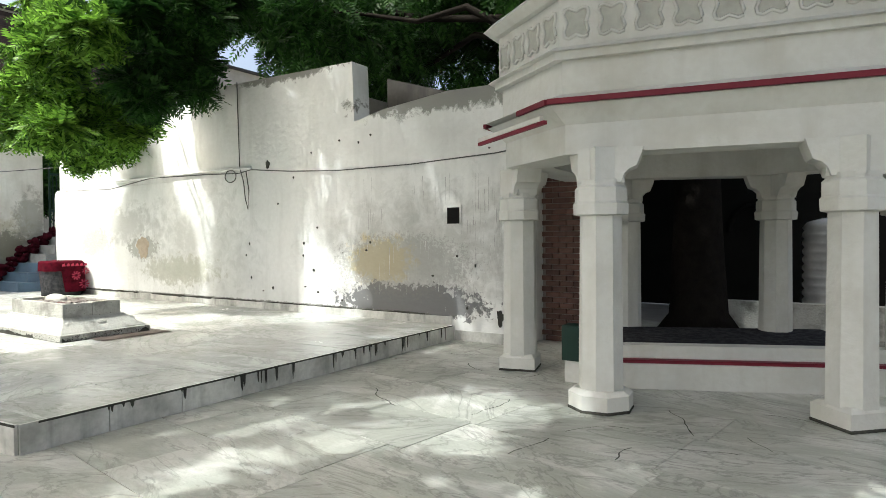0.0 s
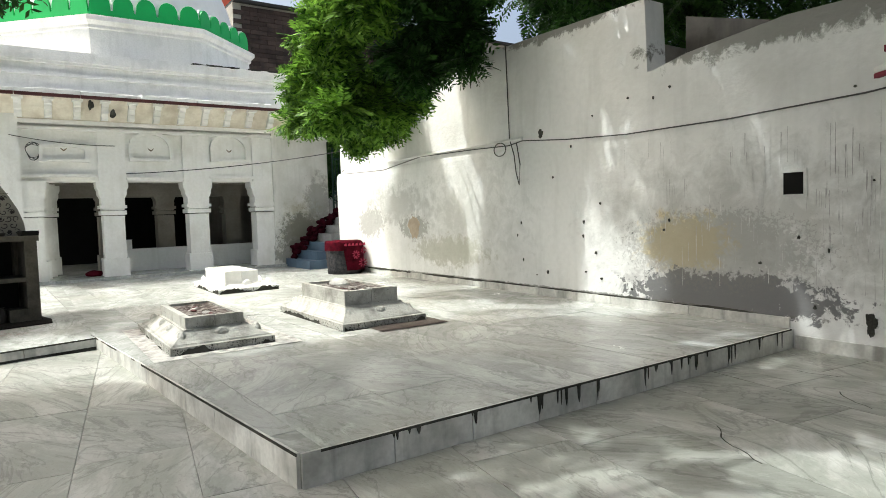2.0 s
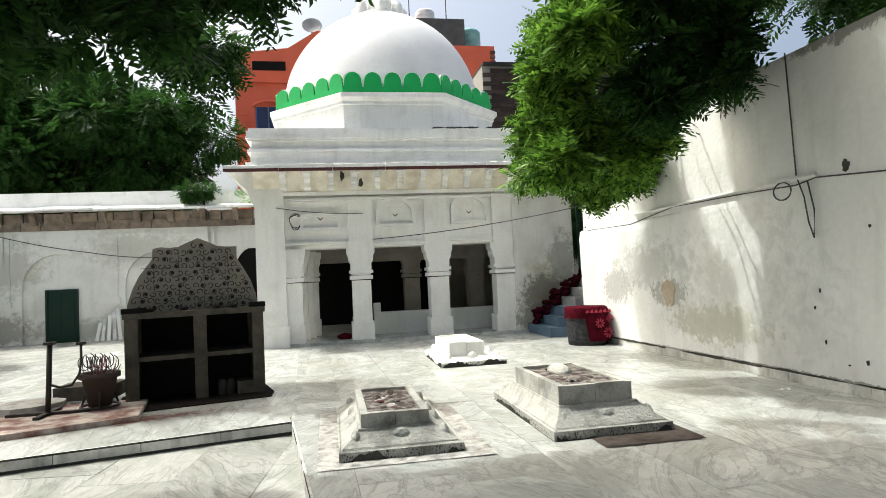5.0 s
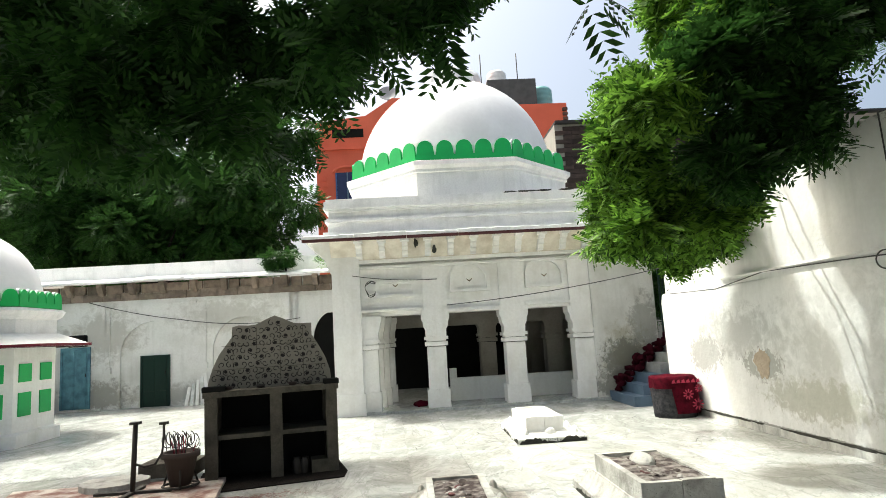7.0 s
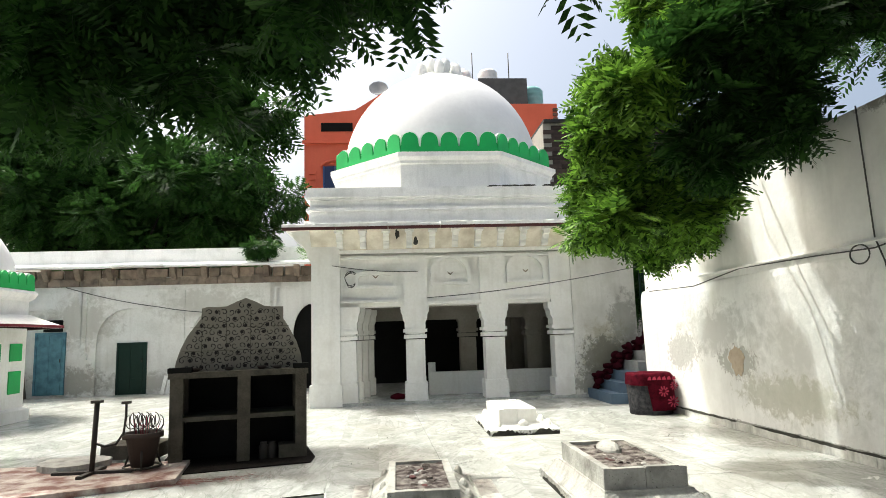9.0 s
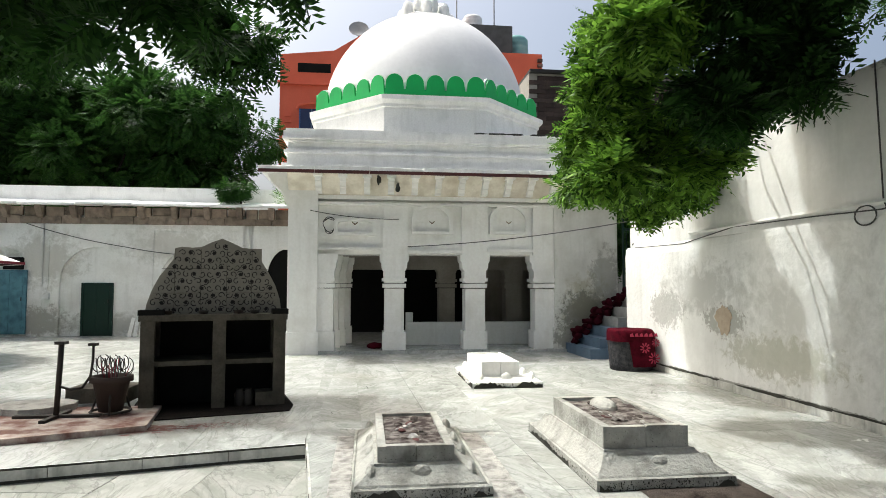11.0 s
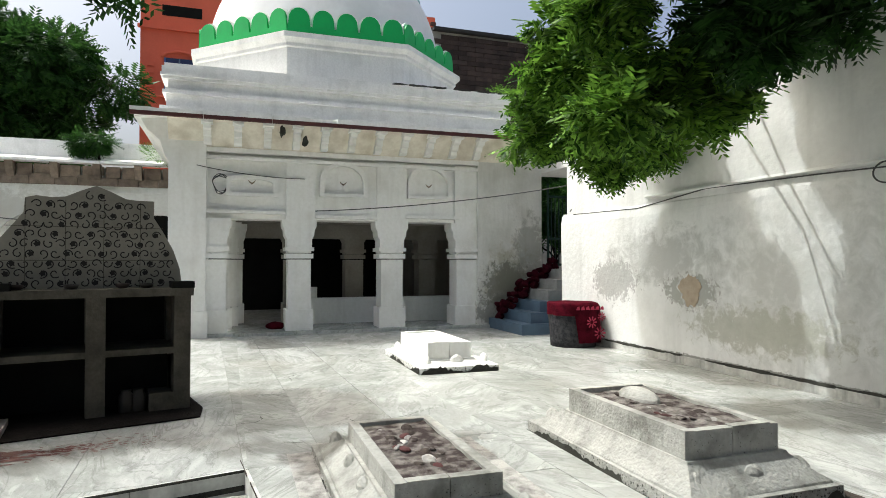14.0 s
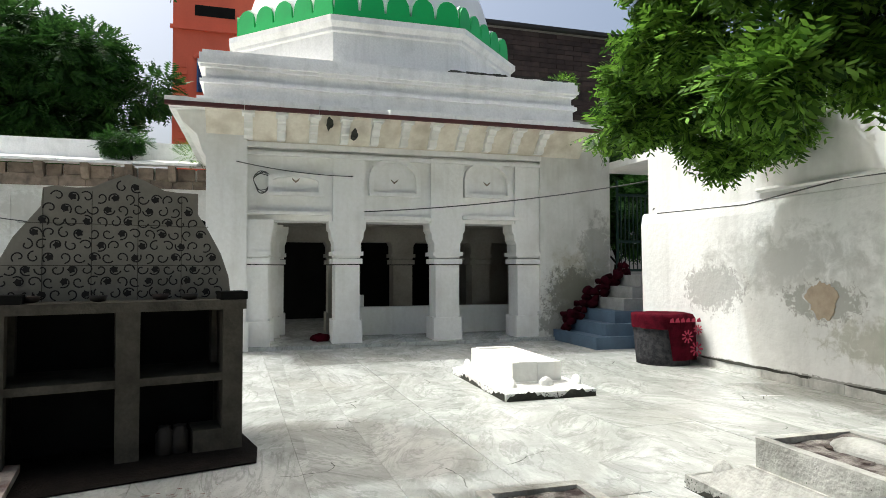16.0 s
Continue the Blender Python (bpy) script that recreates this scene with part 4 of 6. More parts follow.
for iy in range(18):
    for iz in range(10):
        cy0, cz0 = -1.57 + iy * 0.09 + (0.045 if iz % 2 else 0), 1.35 + iz * 0.087
        if not all(inside(cy0 + a, cz0 + b) for a in (-0.045, 0.045) for b in (-0.042, 0.042)):
            continue
        a0, sgn = rm.uniform(0, 6.28), 1 if (iy + iz) % 2 else -1
        pts = []
        for q in range(12):
            a = a0 + sgn * q * 0.5
            r = 0.044 - 0.003 * q
            pts.append((cy0 + r * math.cos(a), cz0 + r * math.sin(a)))
        for (ya, za), (yb, zb) in zip(pts, pts[1:]):
            d = Vector((yb - ya, zb - za)).normalized() * 0.0048
            motif.faces.new([motif.verts.new((-0.336, *c)) for c in ((ya - d.y, za + d.x), (ya + d.y, za - d.x), (yb + d.y, zb - d.x), (yb - d.y, zb + d.x))])
        if (iy + 2 * iz) % 3 == 0:
            motif.faces.new([motif.verts.new((-0.335, cy0 + 0.019 * (1 + 0.5 * (q % 2)) * math.cos(q * 0.628), cz0 + 0.019 * (1 + 0.5 * (q % 2)) * math.sin(q * 0.628))) for q in range(10)])
mo = hpart("floral_print", motif, PRINT, parent=panel)
tagged(mo, kind="stuff")
for z in (1.55, 1.85):
    hpart("tile_joint", box(-0.339, -0.337, -1.55 + (z - 1.5) * 0.3, -0.1 - (z - 1.5) * 0.3, z, z + 0.005), HEARTHSTONE, parent=panel)
for yv in (-1.3, -1.0, -0.7, -0.4):
    hpart("tile_joint", box(-0.339, -0.337, yv, yv + 0.005, 1.3, 2.09), HEARTHSTONE, parent=panel)
hpart("soot_bed", prism([(-0.8, -HW - 0.1), (0.5, -HW - 0.1), (0.4, 0.02), (0.06, 0.1), (-0.8, 0.06)], P + 0.004, P + 0.014), SOOT, "black soot and ash on the floor")
rw = random.Random(19)
flecks = bmesh.new()
for k in range(420):
    u = rw.random() ** 1.4
    px, py = -9.86 - 0.75 * u * 0.3 + rw.gauss(0, 0.09), -1.0 + 1.25 * u + rw.gauss(0, 0.06)
    r, ph = rw.uniform(0.005, 0.03) * (1.15 - u), rw.uniform(0, 6.28)
    flecks.faces.new([flecks.verts.new((px + r * rw.uniform(0.4, 1.1) * math.cos(q * 0.785 + ph), py + 2.2 * r * rw.uniform(0.4, 1.1) * math.sin(q * 0.785 + ph), P + 0.004 + 0.00001 * k)) for q in range(8)])
stain = part("red_stain", flecks, mat("red_brown_wax", (0.1, 0.03, 0.025), 0.6, dark=(0.2, 0.12, 0.1), scale=7, amount=1.0, fine=30))
tagged(stain, "reddish brown wax flecks spread over the marble floor", "stain", kind="stuff")
for k, (yy, xx) in enumerate(((-1.35, -0.2), (-0.95, -0.14), (-0.55, -0.2), (-0.36, -0.12))):
    o = thing("oil_lamp", "small blackened clay oil lamp on the stone shelf", "oil lamp", "oil lamps on the shelf")
    bm = lathe([(0.02, 1.3), (0.05, 1.31), (0.06, 1.345), (0.05, 1.345), (0.02, 1.32)], 12, xx, yy)
    bm.transform(HR)
    part("bowl", bm, IRON if k % 2 else TERRACOTTA, o)
for k, yy in enumerate((-0.42, -0.52)):
    o = thing("small_jar", "small dark metal jar on the floor under the shelf", "jar", "jars under the shelf")
    bm = lathe([(0.05, P), (0.06, P + 0.02), (0.06, P + 0.16), (0.04, P + 0.19), (0.045, P + 0.21)], 12, -0.1, yy)
    bm.transform(HR)
    part("body", bm, IRON, o)

# ---- post, pot and trivet by the shelf ----
PS = P + 0.06
plinth = tagged(part("stone_kerb_slab", prism([(-9.82, -0.86), (-10.9, -1.05), (-10.9, -3.6), (-8.95, -3.0)], P - 0.005, PS), STAINED, bevel=0.012), "low stone slab with red-brown stained rim beneath the pot", "slab")
post = thing("hook_post", "rusty iron post with a curled arm and flat foot", "post")
part("post", tube([(-10.3, -1.93, PS), (-10.3, -1.9, 1.02)], 0.028, segs=8), IRON, post)
part("cap", box(-10.35, -10.25, -1.95, -1.85, 1.02, 1.05), IRON, post)
part("foot", box(-10.6, -10.0, -1.96, -1.9, PS, PS + 0.03), IRON, post)
part("foot", box(-10.33, -10.27, -2.35, -1.5, PS, PS + 0.03), IRON, post)
part("arm", tube([(-10.3, -1.91, 0.58), (-10.3, -1.8, 0.54), (-10.3, -1.68, 0.56), (-10.3, -1.6, 0.68), (-10.3, -1.58, 0.85), (-10.3, -1.58, 1.0)], 0.014), IRON, post)
part("cap", box(-10.34, -10.26, -1.62, -1.54, 1.0, 1.03), IRON, post)
pot = thing("flower_pot", "grimy tapered pot with incense sticks on an iron ring stand", "pot")
part("pot", lathe([(0.12, PS + 0.03), (0.185, 0.6), (0.22, 0.6), (0.22, 0.66), (0.185, 0.66), (0.17, 0.6), (0, 0.58)], 20, -10.47, -1.45), TERRACOTTA, pot)
part("stand_ring", tube([(-10.47 + 0.2 * math.cos(a), -1.45 + 0.2 * math.sin(a), PS + 0.03) for a in np.linspace(0, 6.283, 21)], 0.014), IRON, pot)
for a in (0.3, 2.4, 4.5):
    part("stand_leg", tube([(-10.47 + 0.12 * math.cos(a), -1.45 + 0.12 * math.sin(a), PS + 0.3), (-10.47 + 0.22 * math.cos(a), -1.45 + 0.22 * math.sin(a), PS + 0.015)], 0.012), IRON, pot)
rs = random.Random(8)
for k in range(16):
    a, b = rs.uniform(0, 6.28), rs.uniform(0.02, 0.16)
    part("incense_stick", tube([(-10.47 + b * math.cos(a), -1.45 + b * math.sin(a), 0.58), (-10.47 + b * 1.6 * math.cos(a), -1.45 + b * 1.6 * math.sin(a), 0.58 + rs.uniform(0.15, 0.26))], 0.004, segs=4), MAROON if k % 3 else IRON, pot)
rack = thing("wire_rack", "thin iron rack of looped wires behind the pot", "rack")
for k in range(7):
    yy = -1.8 + k * 0.06
    zc = 0.72 + 0.03 * (k % 2)
    part("wire_loop", tube([(-11.0 + 0.02 * k, yy + 0.07 * math.sin(a), zc + 0.09 * math.cos(a)) for a in np.linspace(0.3, 5.8, 15)] + [(-11.0 + 0.02 * k, yy, 0.5), (-11.0 + 0.02 * k, -1.62, PS)], 0.006, segs=5), IRON, rack)
part("bar", tube([(-11.0, -1.84, 0.55), (-10.9, -1.42, 0.55)], 0.012), IRON, rack)
tagged(part("paving_slab", prism(wobble(-10.75, -2.35, 0.35, 0.4, 12, 0.12, 4), PS, PS + 0.07), STONE, bevel=0.012), "loose broken marble slab lying on the floor", "slab")
tagged(part("stone_block", box(-11.6, -11.1, -2.2, -1.5, PS, 0.42), HEARTHSTONE, bevel=0.02), "sooty low stone block behind the pot", "block")

# ---- draped block and red bundles on the stairs ----
blockt = thing("draped_block", "dark stone block half covered by a crimson printed cloth", "block")
bm = lathe([(0.36, P), (0.38, P + 0.1), (0.39, P + 0.56), (0.36, P + 0.64), (0, P + 0.66)], 14, -13.75, 5.92, 0.2)
for v in bm.verts:
    v.co += 0.03 * noise.noise_vector(v.co * 4)
part("block", bm, BLACKCLOTH, blockt)
cl = bmesh.new()
NU, NV = 40, 14
rows = []
for iv in range(NV + 1):
    f = iv / NV
    row = []
    for iu in range(NU):
        a = 2 * math.pi * iu / NU
        sq = 1 / max(abs(math.cos(a)), abs(math.sin(a))) ** 0.3
        drop = 0.62 if -1.3 < ((a - 0.9 + math.pi) % (2 * math.pi) - math.pi) < 1.9 else 0.2
        if f < 0.45:
            r, z = 0.39 * sq * f / 0.45, P + 0.7
        else:
            r, z = 0.405 * sq + 0.03 * math.sin(a * 9) * (f - 0.4), P + 0.7 - (f - 0.45) / 0.55 * drop
        row.append(cl.verts.new((-13.75 + r * math.cos(a), 5.92 + r * math.sin(a) * 0.95, z + 0.012 * noise.noise(Vector((a * 2, f * 6, 2))))))
    rows.append(row)
for a, b in zip(rows, rows[1:]):
    for q in range(NU):
        f = cl.faces.new((a[q], a[(q + 1) % NU], b[(q + 1) % NU], b[q]))
        f.smooth = True
cloth = part("cloth", cl, CLOTH, blockt, "crimson cloth printed with pink flowers")
for cx0, cz0, rr in ((5.98, 0.6, 0.09), (6.16, 0.42, 0.1), (6.2, 0.68, 0.07)):
    fl = bmesh.new()
    for q in range(9):
        a = q * 0.698
        prism([(cx0 + rr * 0.35 * math.cos(a - 0.25), cz0 + rr * 0.35 * math.sin(a - 0.25)), (cx0 + rr * math.cos(a - 0.12), cz0 + rr * math.sin(a - 0.12)), (cx0 + rr * math.cos(a + 0.12), cz0 + rr * math.sin(a + 0.12)), (cx0 + rr * 0.35 * math.cos(a + 0.25), cz0 + rr * 0.35 * math.sin(a + 0.25))],
              -13.75 + 0.47 - abs(cx0 - 5.95) * 0.3, -13.75 + 0.475 - abs(cx0 - 5.95) * 0.3, fl, along_x)
    part("printed_flower", fl, PINK, cloth)
for k in range(6):
    prm = bmesh.new()
    prism([(5.72 + k * 0.085, P + 0.6), (5.79 + k * 0.085, P + 0.6), (5.77 + k * 0.085, P + 0.66), (5.73 + k * 0.085, P + 0.64)], -13.31, -13.305, prm, along_x)
    part("printed_border", prm, PINK, cloth)
rb = random.Random(12)
o = thing("cloth_bundle", "small heap of red cloth on the porch floor", "bundle", "bundles on the stairs")
bm = bmesh.new()
bmesh.ops.create_icosphere(bm, subdivisions=3, radius=0.14, matrix=Matrix.Translation((-17.3, 1.5, 0.3)) @ Matrix.Diagonal((1.0, 1.2, 0.6, 1)))
for v in bm.verts:
    v.co += 0.05 * noise.noise_vector(v.co * 9)
    v.co.z = max(v.co.z, 0.25)
part("cloth", bm, CLOTH, o)
for i in range(6):
    for q in range(6 if i < 4 else 4):
        o = thing("cloth_bundle", "dark crimson cloth bundle heaped on the blue stairs", "bundle", "bundles on the stairs")
        bm = bmesh.new()
        r = rb.uniform(0.06, 0.1)
        tier, col = divmod(q, 2)
        z0 = P + (i + 1) * 0.2 + tier * 0.115
        cx0, cy0 = -16.42 + (col - 0.5) * 0.2 + rb.uniform(-0.03, 0.03), 5.83 + i * 0.235 + rb.uniform(-0.03, 0.03) + tier * 0.02
        bmesh.ops.create_icosphere(bm, subdivisions=3, radius=r, matrix=Matrix.Translation((cx0, cy0, z0 + r * 0.8)) @ Matrix.Diagonal((1.0, 1.1, 0.95, 1)))
        for v in bm.verts:
            v.co += 0.04 * noise.noise_vector(v.co * 9)
            v.co.z = max(v.co.z, z0)
        part("cloth", bm, BUNDLE, o)

# ---- boundary wall: cables, patches, holes ----
cab = thing("wall_cable", "sagging grey cable along the limewashed wall", "cable")
ys = YW - 0.02
part("cable", tube([(x, ys, z) for x, z in ((-14.4, 2.36), (-12.6, 2.32), (-11.2, 2.46), (-9.6, 2.43), (-8.7, 2.4), (-8.4, 2.44), (-7.5, 2.36), (-6.5, 2.31), (-5.2, 2.31), (-3.9, 2.36), (-3.3, 2.42))], 0.008), CABLE, cab)
part("loose_cable", tube([(-8.72, ys, 3.9), (-8.7, ys, 3.2), (-8.68, ys, 2.5), (-8.55, ys - 0.03, 2.25), (-8.5, ys - 0.04, 1.98), (-8.45, ys - 0.03, 1.8), (-8.42, ys - 0.03, 2.1), (-8.5, ys - 0.02, 2.42)], 0.008), CABLE, cab)
part("cable_coil", tube([(-8.9 + 0.14 * math.cos(a), ys - 0.01, 2.36 + 0.1 * math.sin(a)) for a in np.linspace(0, 12, 40)], 0.008), CABLE, cab)
ledge = part("wall_ledge", prism([(YW + 0.01, 2.5), (YW - 0.035, 2.5), (YW - 0.05, 2.47), (YW + 0.01, 2.44)], -12.4, -8.4, to=along_x), WALLN, wall_n)
# dark plate proud of the wall, painted as the shade of a recess
part("wall_recess", box(-4.62, -4.43, YW - 0.008, YW + 0.03, 1.5, 1.71), DARK, wall_n, "small square dark plate standing for a recess's shade")
rim = ((-4.65, -4.4, 1.47, 1.5), (-4.65, -4.4, 1.71, 1.74), (-4.65, -4.62, 1.5, 1.71), (-4.43, -4.4, 1.5, 1.71))
for a, b, c, d in rim:
    part("recess_rim", box(a, b, YW - 0.012, YW + 0.01, c, d), WALLN, wall_n)


def patch(cx0, cz0, rx, rz, m, seed, label, amp=0.2, y=YW, t=0.006):
    dep = 0.0 if cx0 > -8.4 or cz0 > 2.3 else (0.003 + (-8.4 - cx0) / 4.1 * 0.032 if cx0 > -12.5 else 0.035 + (-12.5 - cx0) / 2.28 * 0.015)
    dep *= 0.4 + 0.6 * max(cz0, 0) / 2.2
    part("plaster_patch", prism(wobble(cx0, cz0, rx, rz, 60, amp, seed), y - t - dep, y + 0.004, to=along_y), m, wall_n, label)


patch(-11.5, 1.17, 0.19, 0.2, mat("bare_brick_plaster", (0.42, 0.35, 0.26), 0.95, dark=(0.26, 0.2, 0.15), scale=9, fine=30, bump=0.8), 23, "peeled patch baring brown brickwork", 0.22)
OLDWASH = mat("thin_grey_limewash", (0.52, 0.53, 0.51), 0.95, dark=(0.74, 0.74, 0.72), scale=5, amount=1.0, fine=25, bump=0.4, lo=0.4, hi=0.6)
rh = random.Random(2)
# small wall holes drawn as flat black spots, their shade in the colour
for k in range(30):
    x = rh.uniform(-8.6, -3.5)
    z = rh.choice((rh.uniform(0.4, 1.2), rh.uniform(1.2, 2.9)))
    patch(x, z, rh.uniform(0.006, 0.018), rh.uniform(0.008, 0.022), MOULD, 100 + k, "", 0.3, t=0.01 + k * 0.0003)
patch(-8.02, 2.5, 0.04, 0.06, MOULD, 90, "", 0.3, t=0.012)
patch(-3.85, 0.32, 0.04, 0.1, MOULD, 91, "", 0.3, t=0.012)
for k in range(40):
    x = rh.uniform(-14.2, -4.7)
    patch(x, P + 0.11, rh.uniform(0.08, 0.4), rh.uniform(0.006, 0.02), MOULD, 200 + k, "", 0.3, t=0.003 + k * 0.0004)
sc = bmesh.new()
for k in range(150):
    x = rh.choice((rh.uniform(-6.6, -3.5), rh.uniform(-4.3, -3.4)))
    z = rh.uniform(0.5, 2.0)
    h = rh.uniform(0.08, 0.5)
    w = rh.uniform(0.001, 0.0035)
    sc.faces.new([sc.verts.new((px, YW - 0.0035, pz)) for px, pz in ((x - w, z), (x + w, z), (x + w * 0.4 + rh.uniform(-0.01, 0.01), z + h), (x - w * 0.4, z + h))])
tagged(part("rain_scratch", sc, GREYPATCH, wall_n), kind="stuff")
# dark rims round the peeled patches
patch(-11.52, 1.175, 0.2, 0.21, GREYPATCH, 23, "", 0.22, t=0.004)
# mould runs on the platform rim
mr = random.Random(6)
for k in range(44):
    yv = mr.choice((mr.uniform(1.4, 6.2), 1.29 + 0.561 * mr.randint(1, 8) + mr.uniform(-0.03, 0.03)))
    h = mr.uniform(0.03, 0.17)
    w = mr.uniform(0.004, 0.016)
    part("mould_run", prism([(yv - w * 2, P + 0.003), (yv + w * 2, P + 0.003), (yv + w * 0.9, P - 0.02), (yv + w * 0.7, P - h * 0.7), (yv, P - h), (yv - w * 0.8, P - h * 0.6), (yv - w, P - 0.02)], PC[0] + 0.019, PC[0] + 0.0225 + k * 0.0001, to=along_x), MOULD, platform)
part("mould_run", box(PC[0] + 0.019, PC[0] + 0.0235, 1.4, 6.3, P - 0.012, P + 0.0025), MOULD, platform)
for a, b, n in ((SC, (-6.65, -10), 40), (PC, SC, 12)):
    a, b = Vector(a), Vector(b)
    d = (b - a).normalized()
    o = Vector((-d.y, d.x))
    for k in range(n):
        p = a.lerp(b, mr.random() if n == 12 else min(1, mr.random() * 0.45))
        q = p + d * mr.uniform(0.05, 0.5)
        h = mr.uniform(0.004, 0.016) if n == 40 else mr.uniform(0.004, 0.015)
        part("mould_run", prism([tuple(p + o * 0.018), tuple(p + o * (0.0225 + k * 0.0001)), tuple(q + o * (0.0225 + k * 0.0001)), tuple(q + o * 0.018)], P + 0.0025 - h, P + 0.003), MOULD if k % 3 else SOIL, platform)
for a, b in ((SC, (-6.65, -10)), (PC, SC)):
    a, b = Vector(a), Vector(b)
    d = (b - a).normalized()
    o = Vector((-d.y, d.x))
    q = a.lerp(b, 0.62)
    for z0, z1, dep in ((P - 0.014, P + 0.0028, 0.0215), (0.06, 0.096, 0.0212)):
        if z0 < 0.1 and b.y > 0:
            continue
        part("grime_line", prism([tuple(a + o * 0.018), tuple(a + o * dep), tuple(q + o * dep), tuple(q + o * 0.018)], z0, z1), MOULD, platform)
# higher wall behind the notch
bw = thing("wall_rear", "sooty dark plaster wall behind the broken wall top", "wall", kind="structure")
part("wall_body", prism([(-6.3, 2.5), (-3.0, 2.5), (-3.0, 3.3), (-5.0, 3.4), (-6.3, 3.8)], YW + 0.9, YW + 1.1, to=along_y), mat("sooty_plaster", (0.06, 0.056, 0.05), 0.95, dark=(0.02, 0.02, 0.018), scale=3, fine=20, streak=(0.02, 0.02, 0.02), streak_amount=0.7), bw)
part("wall_base", box(-6.3, -3.3, YW + 0.9, YW + 1.1, 0, 2.5), WALL, bw)

# cables on the tomb
fc = thing("tomb_cable", "thin cable strung across the tomb front with a coil", "cable")
part("cable", tube(sag((XP + 0.1, 2.2, 2.5), (-14.6, 6.9, 3.0), 0.1) + [(-14.5, YW - 0.03, 2.42)], 0.01), CABLE, fc)
part("cable", tube(sag((XF + 0.02, 0.1, 3.25), (XP + 0.11, 2.0, 3.1), 0.05), 0.008), CABLE, fc)
part("coil", tube([(XP + 0.12, 0.5 + (0.13 + 0.02 * math.sin(a * 3)) * math.cos(a), 2.95 + (0.16 + 0.03 * math.sin(a * 1.7)) * math.sin(a)) for a in np.linspace(0, 25, 90)], 0.007, segs=5), CABLE, fc)
# stains and plants on the tomb
# black shapes stand for the shade in broken eave gaps
for k, (yy, zz) in enumerate(((0.95, 3.98), (1.35, 3.82))):
    part("broken_gap", prism(wobble(yy + 0.6, zz - 0.1, 0.045, 0.08, 14, 0.3, 80 + k), XF + 0.2, XF + 0.42, to=along_x), MOULD, tomb)
for k in range(16):
    yy = rh.uniform(3.6, 5.9)
    part("roof_mould", prism(wobble(yy, 5.0 - 0.02, rh.uniform(0.05, 0.16), 0.018, 16, 0.4, 400 + k), XF + 0.17, XF + 0.184 + k * 0.0004, to=along_x), MOULD, tomb)
part("gate_lintel", box(-17.2, -14.6, 6.97, 8.2, 3.42, 3.56), WHITE, tomb)
finial = part("dome_crest", lathe([(0.62, 8.74), (0.7, 8.8), (0.62, 8.86), (0.5, 8.87), (0, 8.87)], 24, CX, CY), WHITE, tomb)
for k in range(14):
    a = k * math.pi / 7
    bm = bmesh.new()
    bmesh.ops.create_icosphere(bm, subdivisions=2, radius=0.15, matrix=Matrix.Translation((CX + (0.62 - 0.18 * (k % 2)) * math.cos(a), CY + (0.62 - 0.18 * (k % 2)) * math.sin(a), 8.95 + 0.14 * (k % 2))) @ Matrix.Diagonal((1, 1, 1.7, 1)))
    part("crest_petal", bm, WHITE, finial)

# ---- pavilion ----
PX, PY, PR = -1.35, 5.85, 1.6
pav = thing("pavilion", "white six-sided pavilion with stone pillars and maroon-lined eaves", "pavilion")
HEX = [math.radians(-105 + 60 * i) for i in range(6)]

for i, a in enumerate(HEX):
    x, y = PX + PR * math.cos(a) - (0.09 if i == 0 else 0.14 if i == 5 else 0), PY + PR * math.sin(a) - (0.06 if i == 0 else 0.2 if i == 5 else 0)
    shaft = part("pillar", lathe([(0.172, 0.14), (0.16, 1.5)], 8, x, y, a + math.pi / 8, smooth=False), PAVW, pav, bevel=0.006)
    part("base", lathe([(0.25, 0), (0.25, 0.13), (0.2, 0.16)], 4 if i % 2 else 8, x, y, a + math.pi / 4, smooth=False), PAVW, shaft, bevel=0.012)
    part("damp_foot", lathe([(0.254, 0.0), (0.256, 0.018), (0.25, 0.022)], 4 if i % 2 else 8, x, y, a + math.pi / 4, smooth=False), MOULD, shaft)
    cap = bmesh.new()
    lathe([(0.165, 1.49), (0.21, 1.5), (0.215, 1.58), (0.2, 1.6), (0.2, 1.7), (0.18, 1.72), (0.185, 1.76)], 8, x, y, a + math.pi / 8, cap, smooth=False)
    part("capital", cap, PAVW, shaft, bevel=0.008)
    for s in (-1, 1):
        t = a + s * (math.pi / 2 + math.pi / 6)
        br = prism([(-0.16, 1.74), (0.16, 1.74), (0.18, 1.8), (0.22, 1.84), (0.27, 1.86), (0.3, 1.94), (0.32, 2.0), (-0.16, 2.0)], -0.12, 0.12, to=along_y)
        br.transform(Matrix.Translation((x, y, 0)) @ Matrix.Rotation(t, 4, 'Z'))
        part("bracket", br, PAVW, shaft, bevel=0.012)
ROOF = [(-2.22, 4.08), (0.62, 4.62), (1.05, 6.9), (-1.0, 7.75), (-3.3, 6.75), (-3.14, 4.74)]
RC = Vector((-1.35, 5.85))


def roof_ring(k0, k1, z0, z1, k2=None):
    """A band that follows the roof's six-sided plan between two scales of it."""
    bm = bmesh.new()
    pr = [(k0, z0), (k1, z0), (k2 or k1, z1), (k0, z1)]
    rings = [[bm.verts.new((RC.x + (x - RC.x) * k, RC.y + (y - RC.y) * k, z)) for x, y in ROOF] for k, z in pr]
    for q in range(4):
        a, b = rings[q], rings[(q + 1) % 4]
        for v in range(6):
            bm.faces.new((a[v], a[(v + 1) % 6], b[(v + 1) % 6], b[v]))
    return bm


part("lintel", roof_ring(0.7, 0.91, 1.985, 2.22), PAVW, pav)
